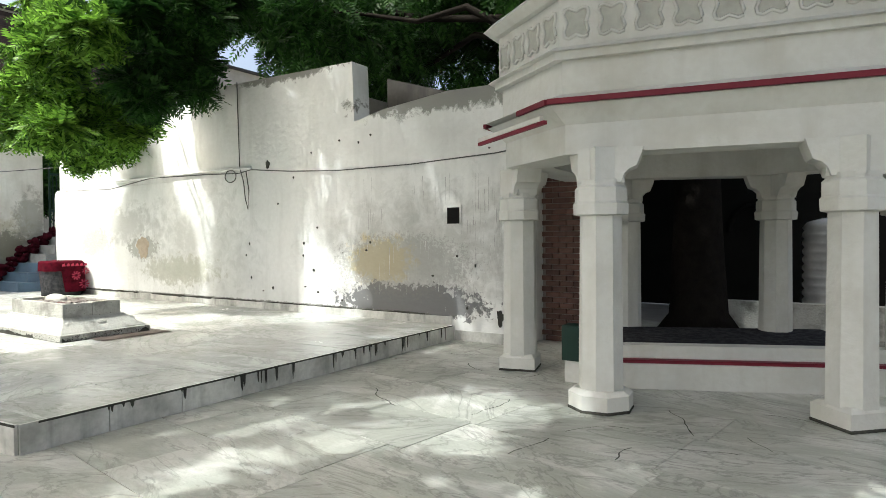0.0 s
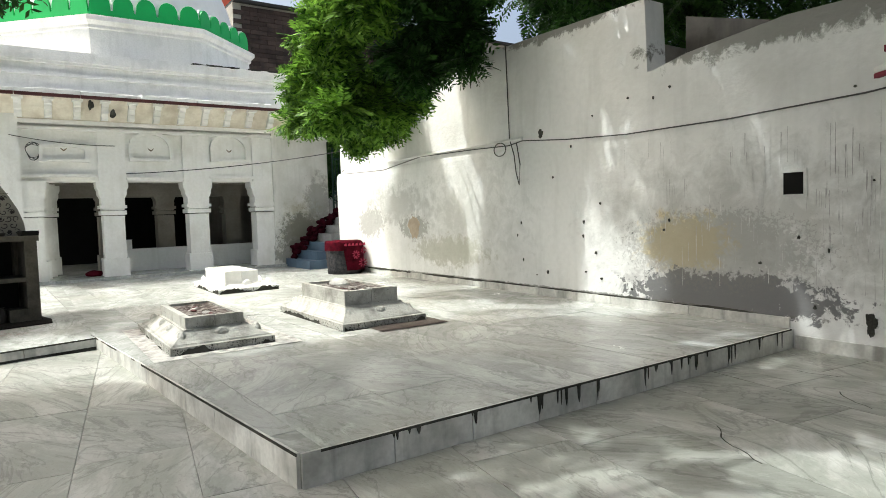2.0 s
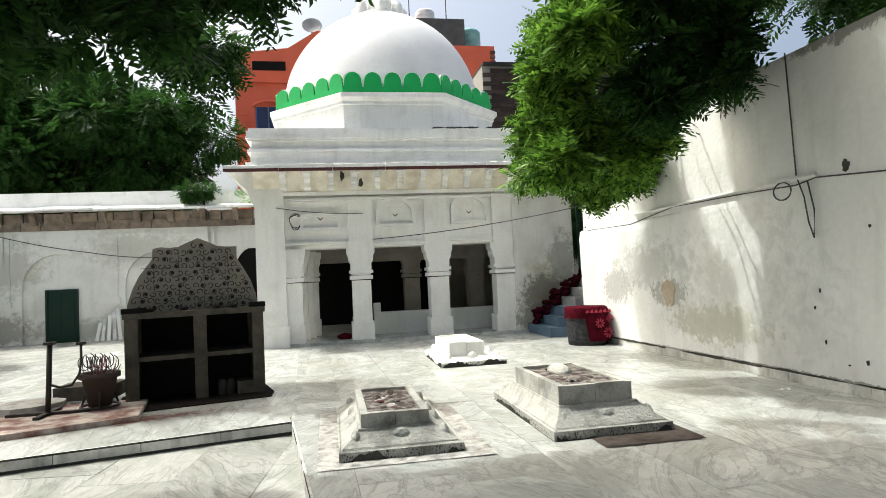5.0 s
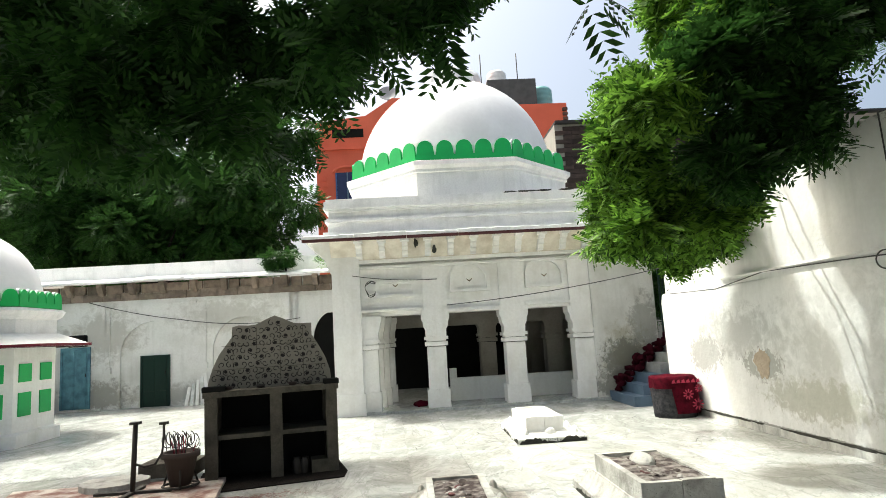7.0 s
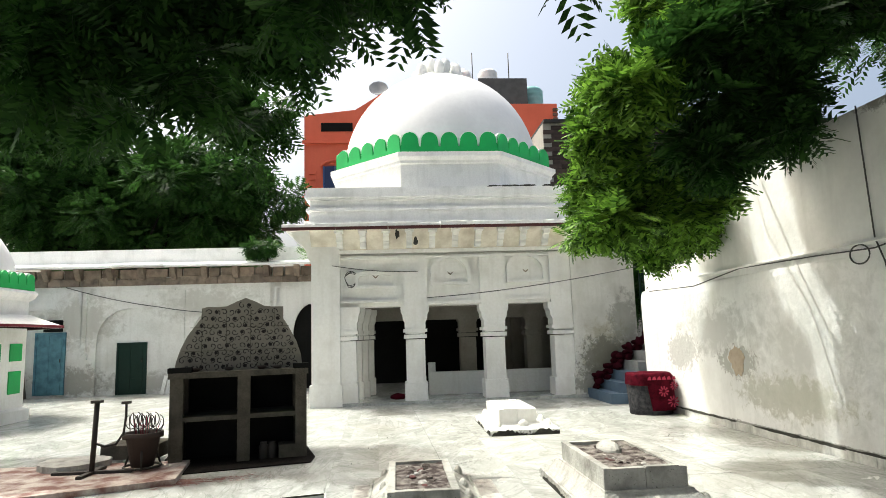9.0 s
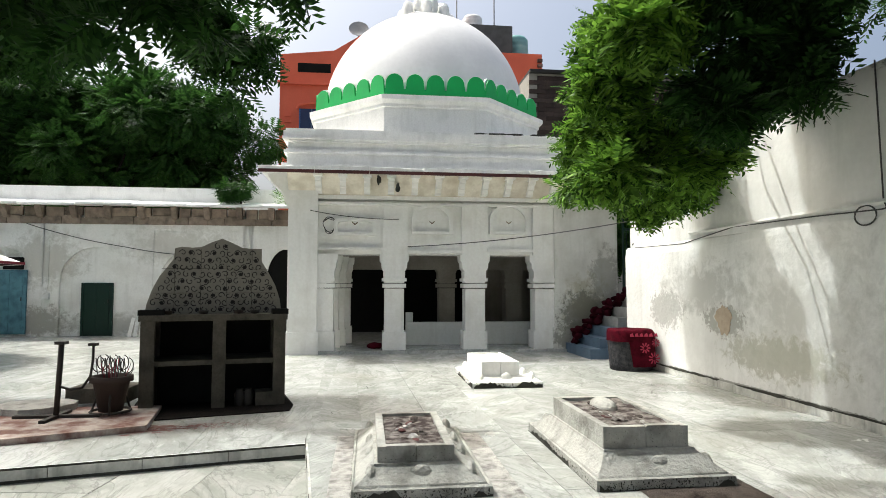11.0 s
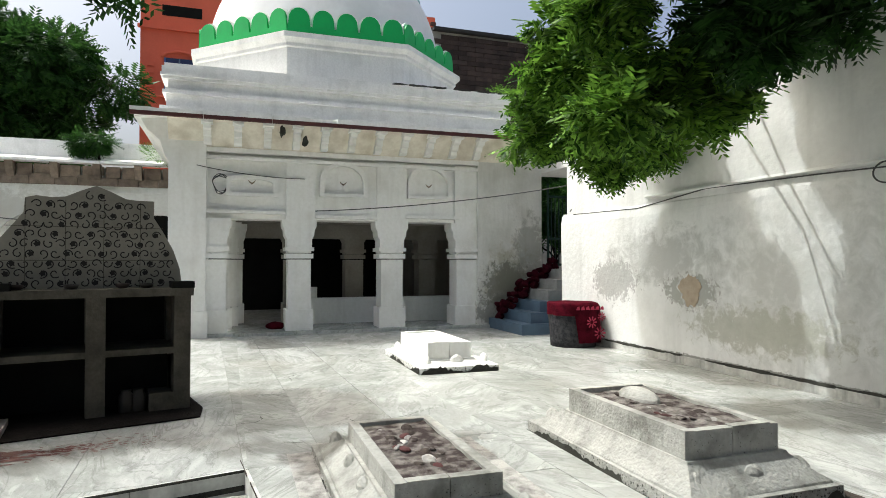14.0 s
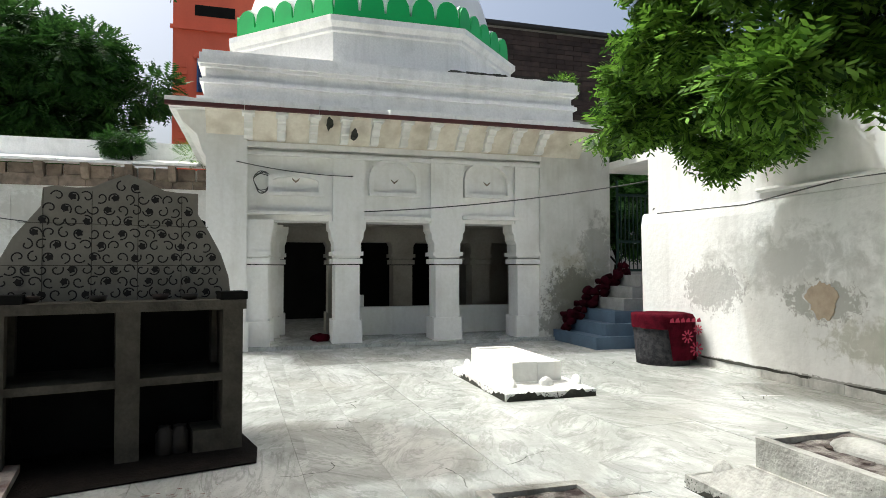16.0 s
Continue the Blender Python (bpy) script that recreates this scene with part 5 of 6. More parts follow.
part("eave", roof_ring(0.7, 0.91, 2.22, 2.36, 0.99), PAVW, pav)
part("eave_top", roof_ring(0.7, 1.0, 2.405, 2.46, 0.93), PAVW, pav)
part("frieze", roof_ring(0.7, 0.925, 2.46, 2.72), PAVW, pav)
part("cornice", roof_ring(0.7, 0.96, 2.72, 2.78), PAVW, pav, bevel=0.012)
part("cornice", roof_ring(0.7, 0.99, 2.78, 2.82, 0.96), PAVW, pav)
part("parapet", roof_ring(0.86, 0.94, 2.82, 3.2), PAVW, pav)
part("parapet_cap", roof_ring(0.84, 0.97, 3.2, 3.26, 1.01), PAVW, pav)
part("parapet_cap", roof_ring(0.84, 1.01, 3.26, 3.34, 0.97), PAVW, pav)
part("roof_slab", prism([(RC.x + (x - RC.x) * 0.88, RC.y + (y - RC.y) * 0.88) for x, y in ROOF], 2.4, 2.5), PAVW, pav)


def eave_strip(a, b, z0, z1, k, name="eave_line", m=None):
    a, b = Vector(a), Vector(b)
    d = (b - a).normalized()
    n = Vector((d.y, -d.x)) * 0.03
    part(name, prism([tuple(a), tuple(b), tuple(b + n), tuple(a + n)], z0, z1), m or MAROON, pav, "maroon painted eave edge" if not m else "")


for q in range(6):
    if q != 5:
        eave_strip(ROOF[q], ROOF[(q + 1) % 6], 2.362, 2.403, 0)
eave_strip((-2.62, 4.39), ROOF[0], 2.362, 2.403, 0)
eave_strip((-3.2, 4.74), (-2.2, 4.02), 2.2, 2.23, 0)
eave_strip((-3.2, 4.74), (-2.24, 4.04), 2.232, 2.27, 0, "side_hood", PAVW)
# quatrefoils are thin flush plates; the darker plaster paints their recess shade
FOIL_SHADE = mat("shaded_recess_plaster", (0.42, 0.42, 0.38), 0.95, dark=(0.24, 0.24, 0.21), scale=5, fine=20)
for i in range(6):
    a, b = (Vector((RC.x + (x - RC.x) * 0.94, RC.y + (y - RC.y) * 0.94)) for x, y in (ROOF[i], ROOF[(i + 1) % 6]))
    d = (b - a)
    cnt = max(3, round(d.length / 0.27))
    turn = Matrix.Translation((a.x, a.y, 0)) @ Matrix.Rotation(math.atan2(d.y, d.x), 4, 'Z')
    for k in range(cnt):
        u = (k + 0.5) * d.length / cnt
        ring = bmesh.new()
        pts = [(u + 0.1 * math.cos(h) * (1 - 0.25 * math.cos(4 * h)), 3.0 + 0.12 * math.sin(h) * (1 - 0.25 * math.cos(4 * h))) for h in np.linspace(0, 2 * math.pi, 25)[:-1]]
        prism(pts, -0.003, 0.002, ring, lambda p, z, t: (p, t, z))
        ring.transform(turn)
        part("quatrefoil", ring, FOIL_SHADE, pav)
        fr2 = tube([(p, -0.008, z) for p, z in pts + pts[:1]], 0.014, segs=5)
        fr2.transform(turn)
        part("quatrefoil_rim", fr2, PAVW, pav)
PF = [Vector((-2.1, 4.83)), Vector((0.3, 5.9))]
pd = (PF[1] - PF[0]).normalized()
pn = Vector((-pd.y, pd.x))


def pslab(off0, off1, z0, z1):
    return prism([tuple(p) for p in (PF[0] + pn * off0, PF[1] + pn * off0, PF[1] + pn * off1, PF[0] + pn * off1)], z0, z1)


part("plinth", pslab(0, 2.1, 0, 0.22), PAVW, pav, bevel=0.012)
part("plinth_line", pslab(0.02, 0.1, 0.221, 0.25), MAROON, pav)
part("kerb", pslab(0.3, 0.46, 0.22, 0.33), PAVW, pav, bevel=0.012)
part("inner_fill", pslab(0.47, 2.0, 0.221, 0.26), BLACKCLOTH, pav)
bin_ = thing("green_bin", "small dark green metal bin on a white foot beside a pillar", "bin")
part("bin", box(-2.44, -2.22, 4.88, 5.06, 0.2, 0.52), DGREEN, bin_, bevel=0.012)
part("foot", box(-2.42, -2.24, 4.9, 5.04, 0, 0.2), PAVW, bin_, bevel=0.01)
bulb = thing("hanging_bulb", "small pale bulb on a wire beneath the eave", "lamp")
part("wire", tube([(-2.3, 5.6, 2.4), (-2.3, 5.6, 1.98)], 0.005), CABLE, bulb)
part("glass", lathe([(0, 1.88), (0.025, 1.9), (0.03, 1.93), (0.015, 1.98)], 12, -2.3, 5.6), TANKW, bulb)

# ---- yard behind the pavilion ----
brickw = thing("wall_brick", "bare dark brown brick wall beside the pavilion", "wall", kind="structure")
part("mortar", box(-3.7, -2.72, 6.95, 7.2, 0, 2.9), JOINT, brickw)
part("wall_return", box(-3.72, -3.55, 6.6, 7.2, 0, 3.0), WALL, brickw)
# yard walls coloured dark to hold the deep shade behind the pavilion
yard = thing("wall_yard", "wall closing the yard behind, its deep shade put into the colour", "wall", kind="structure")
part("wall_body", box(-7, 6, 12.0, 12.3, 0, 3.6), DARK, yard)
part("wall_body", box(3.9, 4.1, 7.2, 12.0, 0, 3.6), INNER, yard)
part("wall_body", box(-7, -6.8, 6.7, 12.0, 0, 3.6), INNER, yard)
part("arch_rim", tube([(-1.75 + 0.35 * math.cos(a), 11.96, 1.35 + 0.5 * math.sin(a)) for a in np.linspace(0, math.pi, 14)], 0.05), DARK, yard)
part("low_wall", box(-1.7, 2.5, 8.9, 9.1, 0, 0.42), STONE, yard)
# unseen roof added to keep sky light off the yard
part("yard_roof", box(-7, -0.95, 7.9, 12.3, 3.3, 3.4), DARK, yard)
tank = thing("ribbed_tank", "ribbed grey metal water tank in the yard", "water tank")
tp = [(0, 0.05), (0.34, 0.05)]
for k in range(9):
    tp += [(0.36, 0.42 + k * 0.115), (0.33, 0.46 + k * 0.115), (0.36, 0.5 + k * 0.115)]
tp += [(0.3, 1.5), (0.12, 1.55), (0, 1.56)]
part("tank", lathe(tp, 28, -0.45, 9.6), STEEL, tank)
part("base", box(-0.9, 0.0, 9.2, 10.0, 0, 0.05), STONE, tank)

# ---- small domed shrine ----
SX, SY = -15.9, -7.95
shrine = thing("small_shrine", "small white domed shrine with green shutters and maroon eave", "shrine")
part("body", lathe([(1.85, 0.1), (1.85, 2.2)], 8, SX, SY, math.pi / 8, smooth=False), WHITE, shrine)
part("foot", lathe([(1.97, 0.1), (1.97, 0.42), (1.88, 0.46)], 8, SX, SY, math.pi / 8, smooth=False), WHITE, shrine, bevel=0.012)
part("eave", lathe([(1.8, 2.1), (2.5, 2.06), (2.5, 2.1), (1.9, 2.34), (1.8, 2.34)], 8, SX, SY, math.pi / 8, smooth=False), WHITE, shrine)
part("eave_line", lathe([(2.42, 2.062), (2.52, 2.062), (2.52, 2.115), (2.42, 2.115), (2.42, 2.062)], 8, SX, SY, math.pi / 8, smooth=False), MAROON, shrine)
part("parapet", lathe([(1.86, 2.3), (1.86, 2.62), (1.96, 2.68), (2.02, 2.78), (1.96, 2.84), (1.7, 2.86), (0, 2.88)], 8, SX, SY, math.pi / 8, smooth=False), ROOFWHITE, shrine)
petal_band(shrine, SX, SY, 1.8, 2.85, 0.34, 5, GREEN, WHITE)
part("dome", lathe([(1.62 * math.cos(a), 2.95 + 1.65 * math.sin(a)) for a in np.linspace(0, 1.5, 20)] + [(0, 4.6)], 48, SX, SY), DOME, shrine)
ap8 = 1.85 * C8
for i in range(8):
    a = i * math.pi / 4
    for u in (-0.35, 0.35):
        for z0, z1 in ((0.75, 1.2), (1.4, 1.75)):
            bm = box(ap8 - 0.01, ap8 + 0.02, u - 0.2, u + 0.2, z0, z1)
            bm.transform(Matrix.Translation((SX, SY, 0)) @ Matrix.Rotation(a, 4, 'Z'))
            part("shutter", bm, GREEN, shrine, bevel=0.005)

for k in range(5):
    o = thing("wooden_plank", "weathered whitish plank leaning on the arcade wall", "plank", "planks by the wall")
    y0 = -4.75 - k * 0.16
    pk = box(-0.012, 0.012, -0.045, 0.045, 0, 0.95 - 0.1 * k)
    pk.transform(Matrix.Translation((XL + 0.32, y0, P)) @ Matrix.Rotation(radians(-14), 4, 'Y') @ Matrix.Rotation(radians(9 - 4 * k), 4, 'X'))
    part("plank", pk, OLDWASH if k % 2 else WHITE, o)
for k in range(4):
    o = thing("scrap_wood", "old grey scrap timber leaning beside the blue door", "timber", "scrap by the door")
    pk = box(-0.02, 0.02, -0.06, 0.06, 0, 0.8 - 0.12 * k)
    pk.transform(Matrix.Translation((XL + 0.28, -9.25 - k * 0.17, P)) @ Matrix.Rotation(radians(-12), 4, 'Y') @ Matrix.Rotation(radians(14 - 7 * k), 4, 'X'))
    part("board", pk, BROWNSTONE if k % 2 else HEARTHSTONE, o)
lc = thing("arcade_cable", "thin dark cable sagging across the arcade wall", "cable")
part("cable", tube(sag((XL + 0.15, -8.3, 3.4), (XL + 0.12, -5.6, 2.75), 0.06) + sag((XL + 0.12, -5.6, 2.75), (XL + 0.2, -2.0, 2.6), 0.15)[1:], 0.012), CABLE, lc)
# ---- houses behind ----
house = thing("red_house", "terracotta-red painted house rising behind the dome", "house")
part("wall", prism([(-3.0, 0), (10.2, 0), (10.2, 13.6), (6.2, 13.6), (6.2, 14.0), (1.0, 14.2), (-0.4, 13.3), (-3.0, 13.0)], -44, -34, to=along_x), ORANGE, house)
part("ledge", box(-34, -33.85, -3.1, 10.3, 8.6, 8.75), ORANGE, house)
part("ledge", box(-34, -33.85, -3.1, 2.5, 11.5, 11.65), ORANGE, house)
for k, (ya, yb, za, zb) in enumerate(((-2.05, -0.85, 8.9, 10.3), (0.6, 1.8, 8.9, 10.3))):
    w = part("window", box(-34.0, -33.93, ya, yb, za, zb), GLASS, house)
    for y2 in (ya, (ya + yb) / 2 - 0.03, yb - 0.06):
        part("frame", box(-33.93, -33.9, y2, y2 + 0.06, za, zb), mat("blue_frame", (0.05, 0.12, 0.3), 0.5) if k == 0 and y2 == ya else BLUE, w)
    part("arch_hood", tube([(-33.92, (ya + yb) / 2 + 0.68 * math.cos(a), zb + 0.3 * math.sin(a)) for a in np.linspace(0, math.pi, 11)], 0.07), ORANGE, w)
# dark strip on the wall face stands for the vent's shade
part("vent_gap", box(-34.02, -33.97, -2.15, -0.55, 12.15, 12.6), DARK, house)
for k in range(12):
    part("quoin", box(-34, -33.93, -2.75, -2.45, 6.6 + k * 0.3, 6.8 + k * 0.3), ORANGE, house, bevel=0.02)
part("stair_hut", box(-42, -34.2, 6.1, 8.7, 13.6, 15.1), mat("dark_concrete", (0.1, 0.1, 0.1), 0.9, dark=(0.04, 0.04, 0.04)), house)
for k in range(7):
    part("baluster", box(-34.05, -33.85, 9.95, 10.2, 11.6 + k * 0.26, 11.75 + k * 0.26), BRICK, house)


def roof_tank(x, y, z, r, h, m, label):
    o = thing("roof_tank", label, "water tank", "tanks on the roof")
    p = [(0, z), (r, z)]
    for k in range(4):
        p += [(r, z + h * (0.1 + 0.2 * k)), (r * 0.95, z + h * (0.15 + 0.2 * k)), (r, z + h * (0.2 + 0.2 * k))]
    p += [(r * 0.8, z + h * 0.92), (r * 0.3, z + h * 0.94), (r * 0.3, z + h), (0, z + h)]
    part("tank", lathe(p, 20, x, y), m, o)


roof_tank(-36, 6.9, 15.1, 0.55, 1.25, TANKW, "white plastic water tank on the roof")
roof_tank(-36, 4.6, 14.0, 0.5, 2.3, TANKW, "white plastic water tank on the roof")
roof_tank(-36, 5.5, 14.0, 0.5, 2.4, TANKW, "white plastic water tank on the roof")
roof_tank(-35.5, 9.2, 13.6, 0.65, 1.5, TANKB, "sea-green plastic water tank on the roof")
dish = thing("satellite_dish", "grey satellite dish on a thin pole", "satellite dish")
part("pole", tube([(-34.5, 0.8, 13.4), (-34.5, 0.8, 14.4)], 0.05), IRON, dish)
dm = lathe([(0, 0), (0.2, 0.03), (0.4, 0.1), (0.5, 0.17), (0.5, 0.19), (0.4, 0.12), (0, 0.02)], 20)
dm.transform(Matrix.Translation((-34.4, 0.8, 14.5)) @ Matrix.Rotation(radians(65), 4, 'Y'))
part("dish", dm, mat("dish_grey", (0.35, 0.35, 0.35), 0.6), dish)
ac = thing("cooler_box", "white outdoor cooler unit with round black fan", "air conditioner")
part("case", box(-34.4, -34.0, 3.5, 4.2, 14.0, 15.2), TANKW, ac, bevel=0.02)
part("fan", lathe([(0.25, 0), (0.25, 0.03), (0, 0.03)], 20), IRON, ac)
ac.children[-1].matrix_local = Matrix.Translation((-34.0, 3.85, 14.9)) @ Matrix.Rotation(radians(90), 4, 'Y')
for yy in (5.9, 7.9):
    an = thing("roof_pole", "thin bare metal pole on the roof", "pole")
    part("pole", tube([(-35, yy, 14.0), (-35, yy, 16.9)], 0.03), IRON, an)
bh = thing("brick_house", "tall dark weathered brick wall of a neighbouring house", "house")
part("wall", box(-27, -24.2, 6.9, 22, 0, 9.1), JOINT, bh)
part("coping", box(-27, -24.0, 6.9, 22, 9.1, 9.2), mat("black_coping", (0.03, 0.03, 0.03), 0.9), bh)

# ---- trees ----
def fronds(n, blobs, seed, leaf=0.095, length=0.32, pairs=6, droop=0.5, shell=0.75):
    """Many compound neem leaves spread through a set of uneven clumps; returns verts and quads."""
    rng = np.random.default_rng(seed)
    w = np.array([b[3] * b[4] * b[5] for b in blobs]) ** 0.8
    idx = rng.choice(len(blobs), n, p=w / w.sum())
    B = np.array(blobs)[idx]
    d = rng.normal(size=(n, 3))
    d /= np.linalg.norm(d, axis=1)[:, None]
    rad = shell + (1 - shell) * rng.random(n) ** 0.7
    rad = np.where(rng.random(n) < 0.3, rng.random(n) ** 0.4, rad) * (1 + 0.12 * rng.normal(size=n))
    c = B[:, :3] + d * B[:, 3:6] * rad[:, None]
    out = d + rng.normal(scale=0.5, size=(n, 3))
    out[:, 2] -= droop
    out /= np.linalg.norm(out, axis=1)[:, None]
    side = np.cross(out, rng.normal(size=(n, 3)) * 0.4 + np.array([0, 0, 1.0]))
    side /= np.linalg.norm(side, axis=1)[:, None] + 1e-9
    nor = np.cross(side, out)
    L = length * rng.uniform(0.7, 1.2, n)
    vs = []
    for k in range(pairs):
        u = (k + 1) / pairs
        base = c + out * (L * u)[:, None] - nor * (0.12 * L * u * u)[:, None]
        ll = leaf * (0.75 + 0.5 * math.sin(math.pi * u)) * (0.8 + 0.4 * rng.random(n))
        for s in (-1, 1):
            tip = side * s * 0.85 + out * 0.5 - nor * 0.15
            mid = base + tip * (ll * 0.5)[:, None]
            wv = out * (ll * 0.2)[:, None]
            vs.append(np.stack([base, mid - wv, base + tip * ll[:, None], mid + wv], 1))
    v = np.concatenate(vs).reshape(-1, 3)
    return v


def crown(name, parent, material, *sets):
    v = np.concatenate(sets)
    nq = len(v) // 4
    me = bpy.data.meshes.new(name)
    me.vertices.add(len(v))
    me.vertices.foreach_set("co", v.astype(np.float32).ravel())
    me.loops.add(nq * 4)
    me.loops.foreach_set("vertex_index", np.arange(nq * 4, dtype=np.int32))
    me.polygons.add(nq)
    me.polygons.foreach_set("loop_start", np.arange(0, nq * 4, 4, dtype=np.int32))
    me.update()
    me.materials.append(material)
    ob = new(name, me)
    ob.parent = parent
    return ob


def blobs_in(n, c, r, size, seed):
    rng = random.Random(seed)
    out = []
    while len(out) < n:
        p = [rng.uniform(-1, 1) for _ in range(3)]
        if sum(q * q for q in p) < 1:
            s = size * rng.uniform(0.6, 1.25)
            out.append((c[0] + p[0] * r[0], c[1] + p[1] * r[1], c[2] + p[2] * r[2], s, s, s * 0.75))
    return out



def limb(a, b, r0, r1, seed, n=6):
    rng = random.Random(seed)
    a, b = Vector(a), Vector(b)
    pts = [a.lerp(b, i / n) + Vector((rng.uniform(-1, 1), rng.uniform(-1, 1), rng.uniform(-0.3, 1))) * (0.07 * (b - a).length * math.sin(math.pi * i / n)) for i in range(n + 1)]
    return tube(pts, [r0 + (r1 - r0) * i / n for i in range(n + 1)], segs=7)


def tree(label, base, fork, r, blobs, sets, material, limbs, seed, slim=0.28):
    t = thing("neem_tree", label, "tree", "neem trees")
    bm = tube([Vector(base), Vector(base) + Vector((0, 0, 0.25)), Vector(base).lerp(Vector(fork), 0.4), Vector(fork)], [r * 1.6, r * 1.1, r * 0.9, r * 0.75], segs=12)
    part("trunk", bm, BARK, t)
    rng = random.Random(seed)
    for k, b in enumerate(rng.sample(blobs, min(limbs, len(blobs)))):
        part("limb", limb(fork, b[:3], r * slim, 0.012, seed + k), BARK, t)
    crown("crown", t, material, *sets)
    return t


# boughs over the boundary wall: (x, y, z, reach) of each leafy mass
BOUGH = [(-11.55, 5.66, 3.17, 0.5), (-12.15, 4.92, 3.66, 0.55), (-12.95, 4.82, 3.48, 0.36), (-11.73, 4.76, 3.9, 0.5), (-12.25, 5.13, 3.41, 0.5), (-12.83, 5.11, 5.7, 0.4),
         (-12.72, 4.38, 3.28, 0.2), (-11.8, 5.64, 3.06, 0.4), (-12.6, 4.73, 3.28, 0.3), (-11.61, 4.66, 4.51, 0.45), (-10.01, 4.96, 5.85, 0.5), (-10.14, 4.22, 4.16, 0.5),
         (-9.8, 4.2, 3.2, 0.45), (-9.65, 4.84, 3.32, 0.45), (-9.03, 4.23, 4.42, 0.5), (-9.03, 4.93, 5.46, 0.5)]
# same bough's shaded side, given the darker leaf colour for its shade
SHADED_BOUGH = [(-9.26, 6.08, 4.26, 0.55), (-9.19, 6.07, 5.27, 0.6), (-9.11, 5.57, 3.85, 0.5), (-9.69, 6.91, 5.62, 0.6), (-9.1, 6.97, 5.97, 0.55), (-8.5, 5.4, 4.6, 0.5), (-9.03, 4.88, 3.73, 0.5), (-9.01, 4.77, 4.66, 0.5)]


def clumps(masses, count, seed):
    """Breaks each leafy mass into small sprays of leaves."""
    out = []
    for k, (x, y, z, r) in enumerate(masses):
        out += blobs_in(max(3, round(count * r)), (x, y, z), (r * 0.85, r * 0.85, r * 0.85), r * 0.3, seed + k)
    return out


bl = clumps(BOUGH, 15, 300)
tree("neem tree with leafy boughs hanging over the white wall", (-11.2, 8.2, 0), (-11.4, 7.8, 4.2), 0.24, bl, [fronds(5500, bl, 5, leaf=0.12, length=0.34, droop=0.45, shell=0.35)], LEAF, 3, 20, slim=0.09)
# old tree behind the pavilion, also carrying the wall bough's shaded side
low = clumps(SHADED_BOUGH, 16, 340)
bl = blobs_in(16, (-8.0, 7.3, 5.2), (0.8, 0.6, 0.6), 0.45, 57) + blobs_in(26, (-3.4, 7.5, 5.7), (1.8, 1.0, 0.6), 0.5, 51) + blobs_in(34, (-7.2, 10.2, 6.6), (5.0, 2.2, 1.8), 1.1, 13) + blobs_in(18, (-1.8, 9.4, 5.4), (2.6, 1.6, 1.0), 1.1, 14)
tree("old neem tree with a flaring black trunk and shade-darkened leaves", (-2.0, 8.7, 0), (-2.05, 8.8, 3.8), 0.36, bl, [fronds(13500, bl, 15, leaf=0.14, length=0.44), fronds(4600, low, 16, leaf=0.12, length=0.34, droop=0.45, shell=0.35)], LEAFD, 12, 40)
# shade tree over the court, its high canopy out of view
HANGING = [(-7.5, -0.95, 3.6, 0.4), (-7.5, -0.3, 3.6, 0.35), (-7.5, 0.2, 3.65, 0.3), (-6.6, 2.62, 4.05, 0.16), (-6.8, 1.9, 4.35, 0.32), (-6.8, 1.5, 4.0, 0.3), (-6.9, 0.9, 4.1, 0.4),
           (-7.59, -0.51, 4.3, 0.6), (-7.75, 0.74, 4.4, 0.55), (-7.78, -1.47, 4.45, 0.6), (-10.5, -0.1, 4.35, 0.42), (-7.53, 1.38, 4.85, 0.55), (-7.63, -0.34, 4.96, 0.6), (-10.6, -0.7, 4.75, 0.42),
           (-8.01, -1.9, 4.4, 0.6), (-10.5, -0.28, 3.8, 0.22), (-7.99, -1.76, 5.2, 0.6), (-7.69, 1.7, 5.2, 0.5)]
bl = blobs_in(72, (-4.9, 1.0, 7.3), (4.4, 5.0, 0.8), 0.52, 7) + blobs_in(26, (-7.0, 4.2, 7.1), (2.4, 1.5, 0.5), 0.42, 28) + blobs_in(30, (-2.4, 2.4, 7.4), (2.3, 2.7, 0.5), 0.48, 29)
# unseen clumps added to hold light off the pavilion and near floor
added_blobs = blobs_in(24, (-8.0, -3.5, 7.4), (1.6, 1.4, 0.4), 0.5, 52) + blobs_in(34, (-1.2, 3.6, 7.6), (3.4, 3.6, 0.5), 0.52, 39) + blobs_in(60, (1.2, -0.5, 7.4), (3.2, 4.2, 0.6), 0.7, 61)
# gaps cut in the unseen canopy to place sun patches
CLEARINGS = [(-4.8, -0.15, 0.95), (-5.8, 0.3, 0.4), (-11.4, 3.2, 1.0), (-10.2, 3.4, 0.9), (-9.4, 3.5, 0.7), (-8.5, 3.1, 0.6), (-7.8, 4.1, 0.4), (-6.3, 4.2, 0.3)]


def open_to_sky(b):
    return all(math.hypot(b[0] - x, b[1] - y) > r for x, y, r in CLEARINGS)


bl, added_blobs = [b for b in bl if open_to_sky(b)], [b for b in added_blobs if open_to_sky(b)]
hang = clumps(HANGING, 12, 380)
bl2 = blobs_in(66, (-12.6, -4.2, 6.55), (0.9, 2.9, 1.5), 0.36, 17) + blobs_in(14, (-12.6, -3.4, 5.3), (0.5, 0.9, 0.35), 0.3, 53) + blobs_in(20, (-12.6, -5.6, 5.4), (0.5, 1.2, 0.5), 0.3, 54)
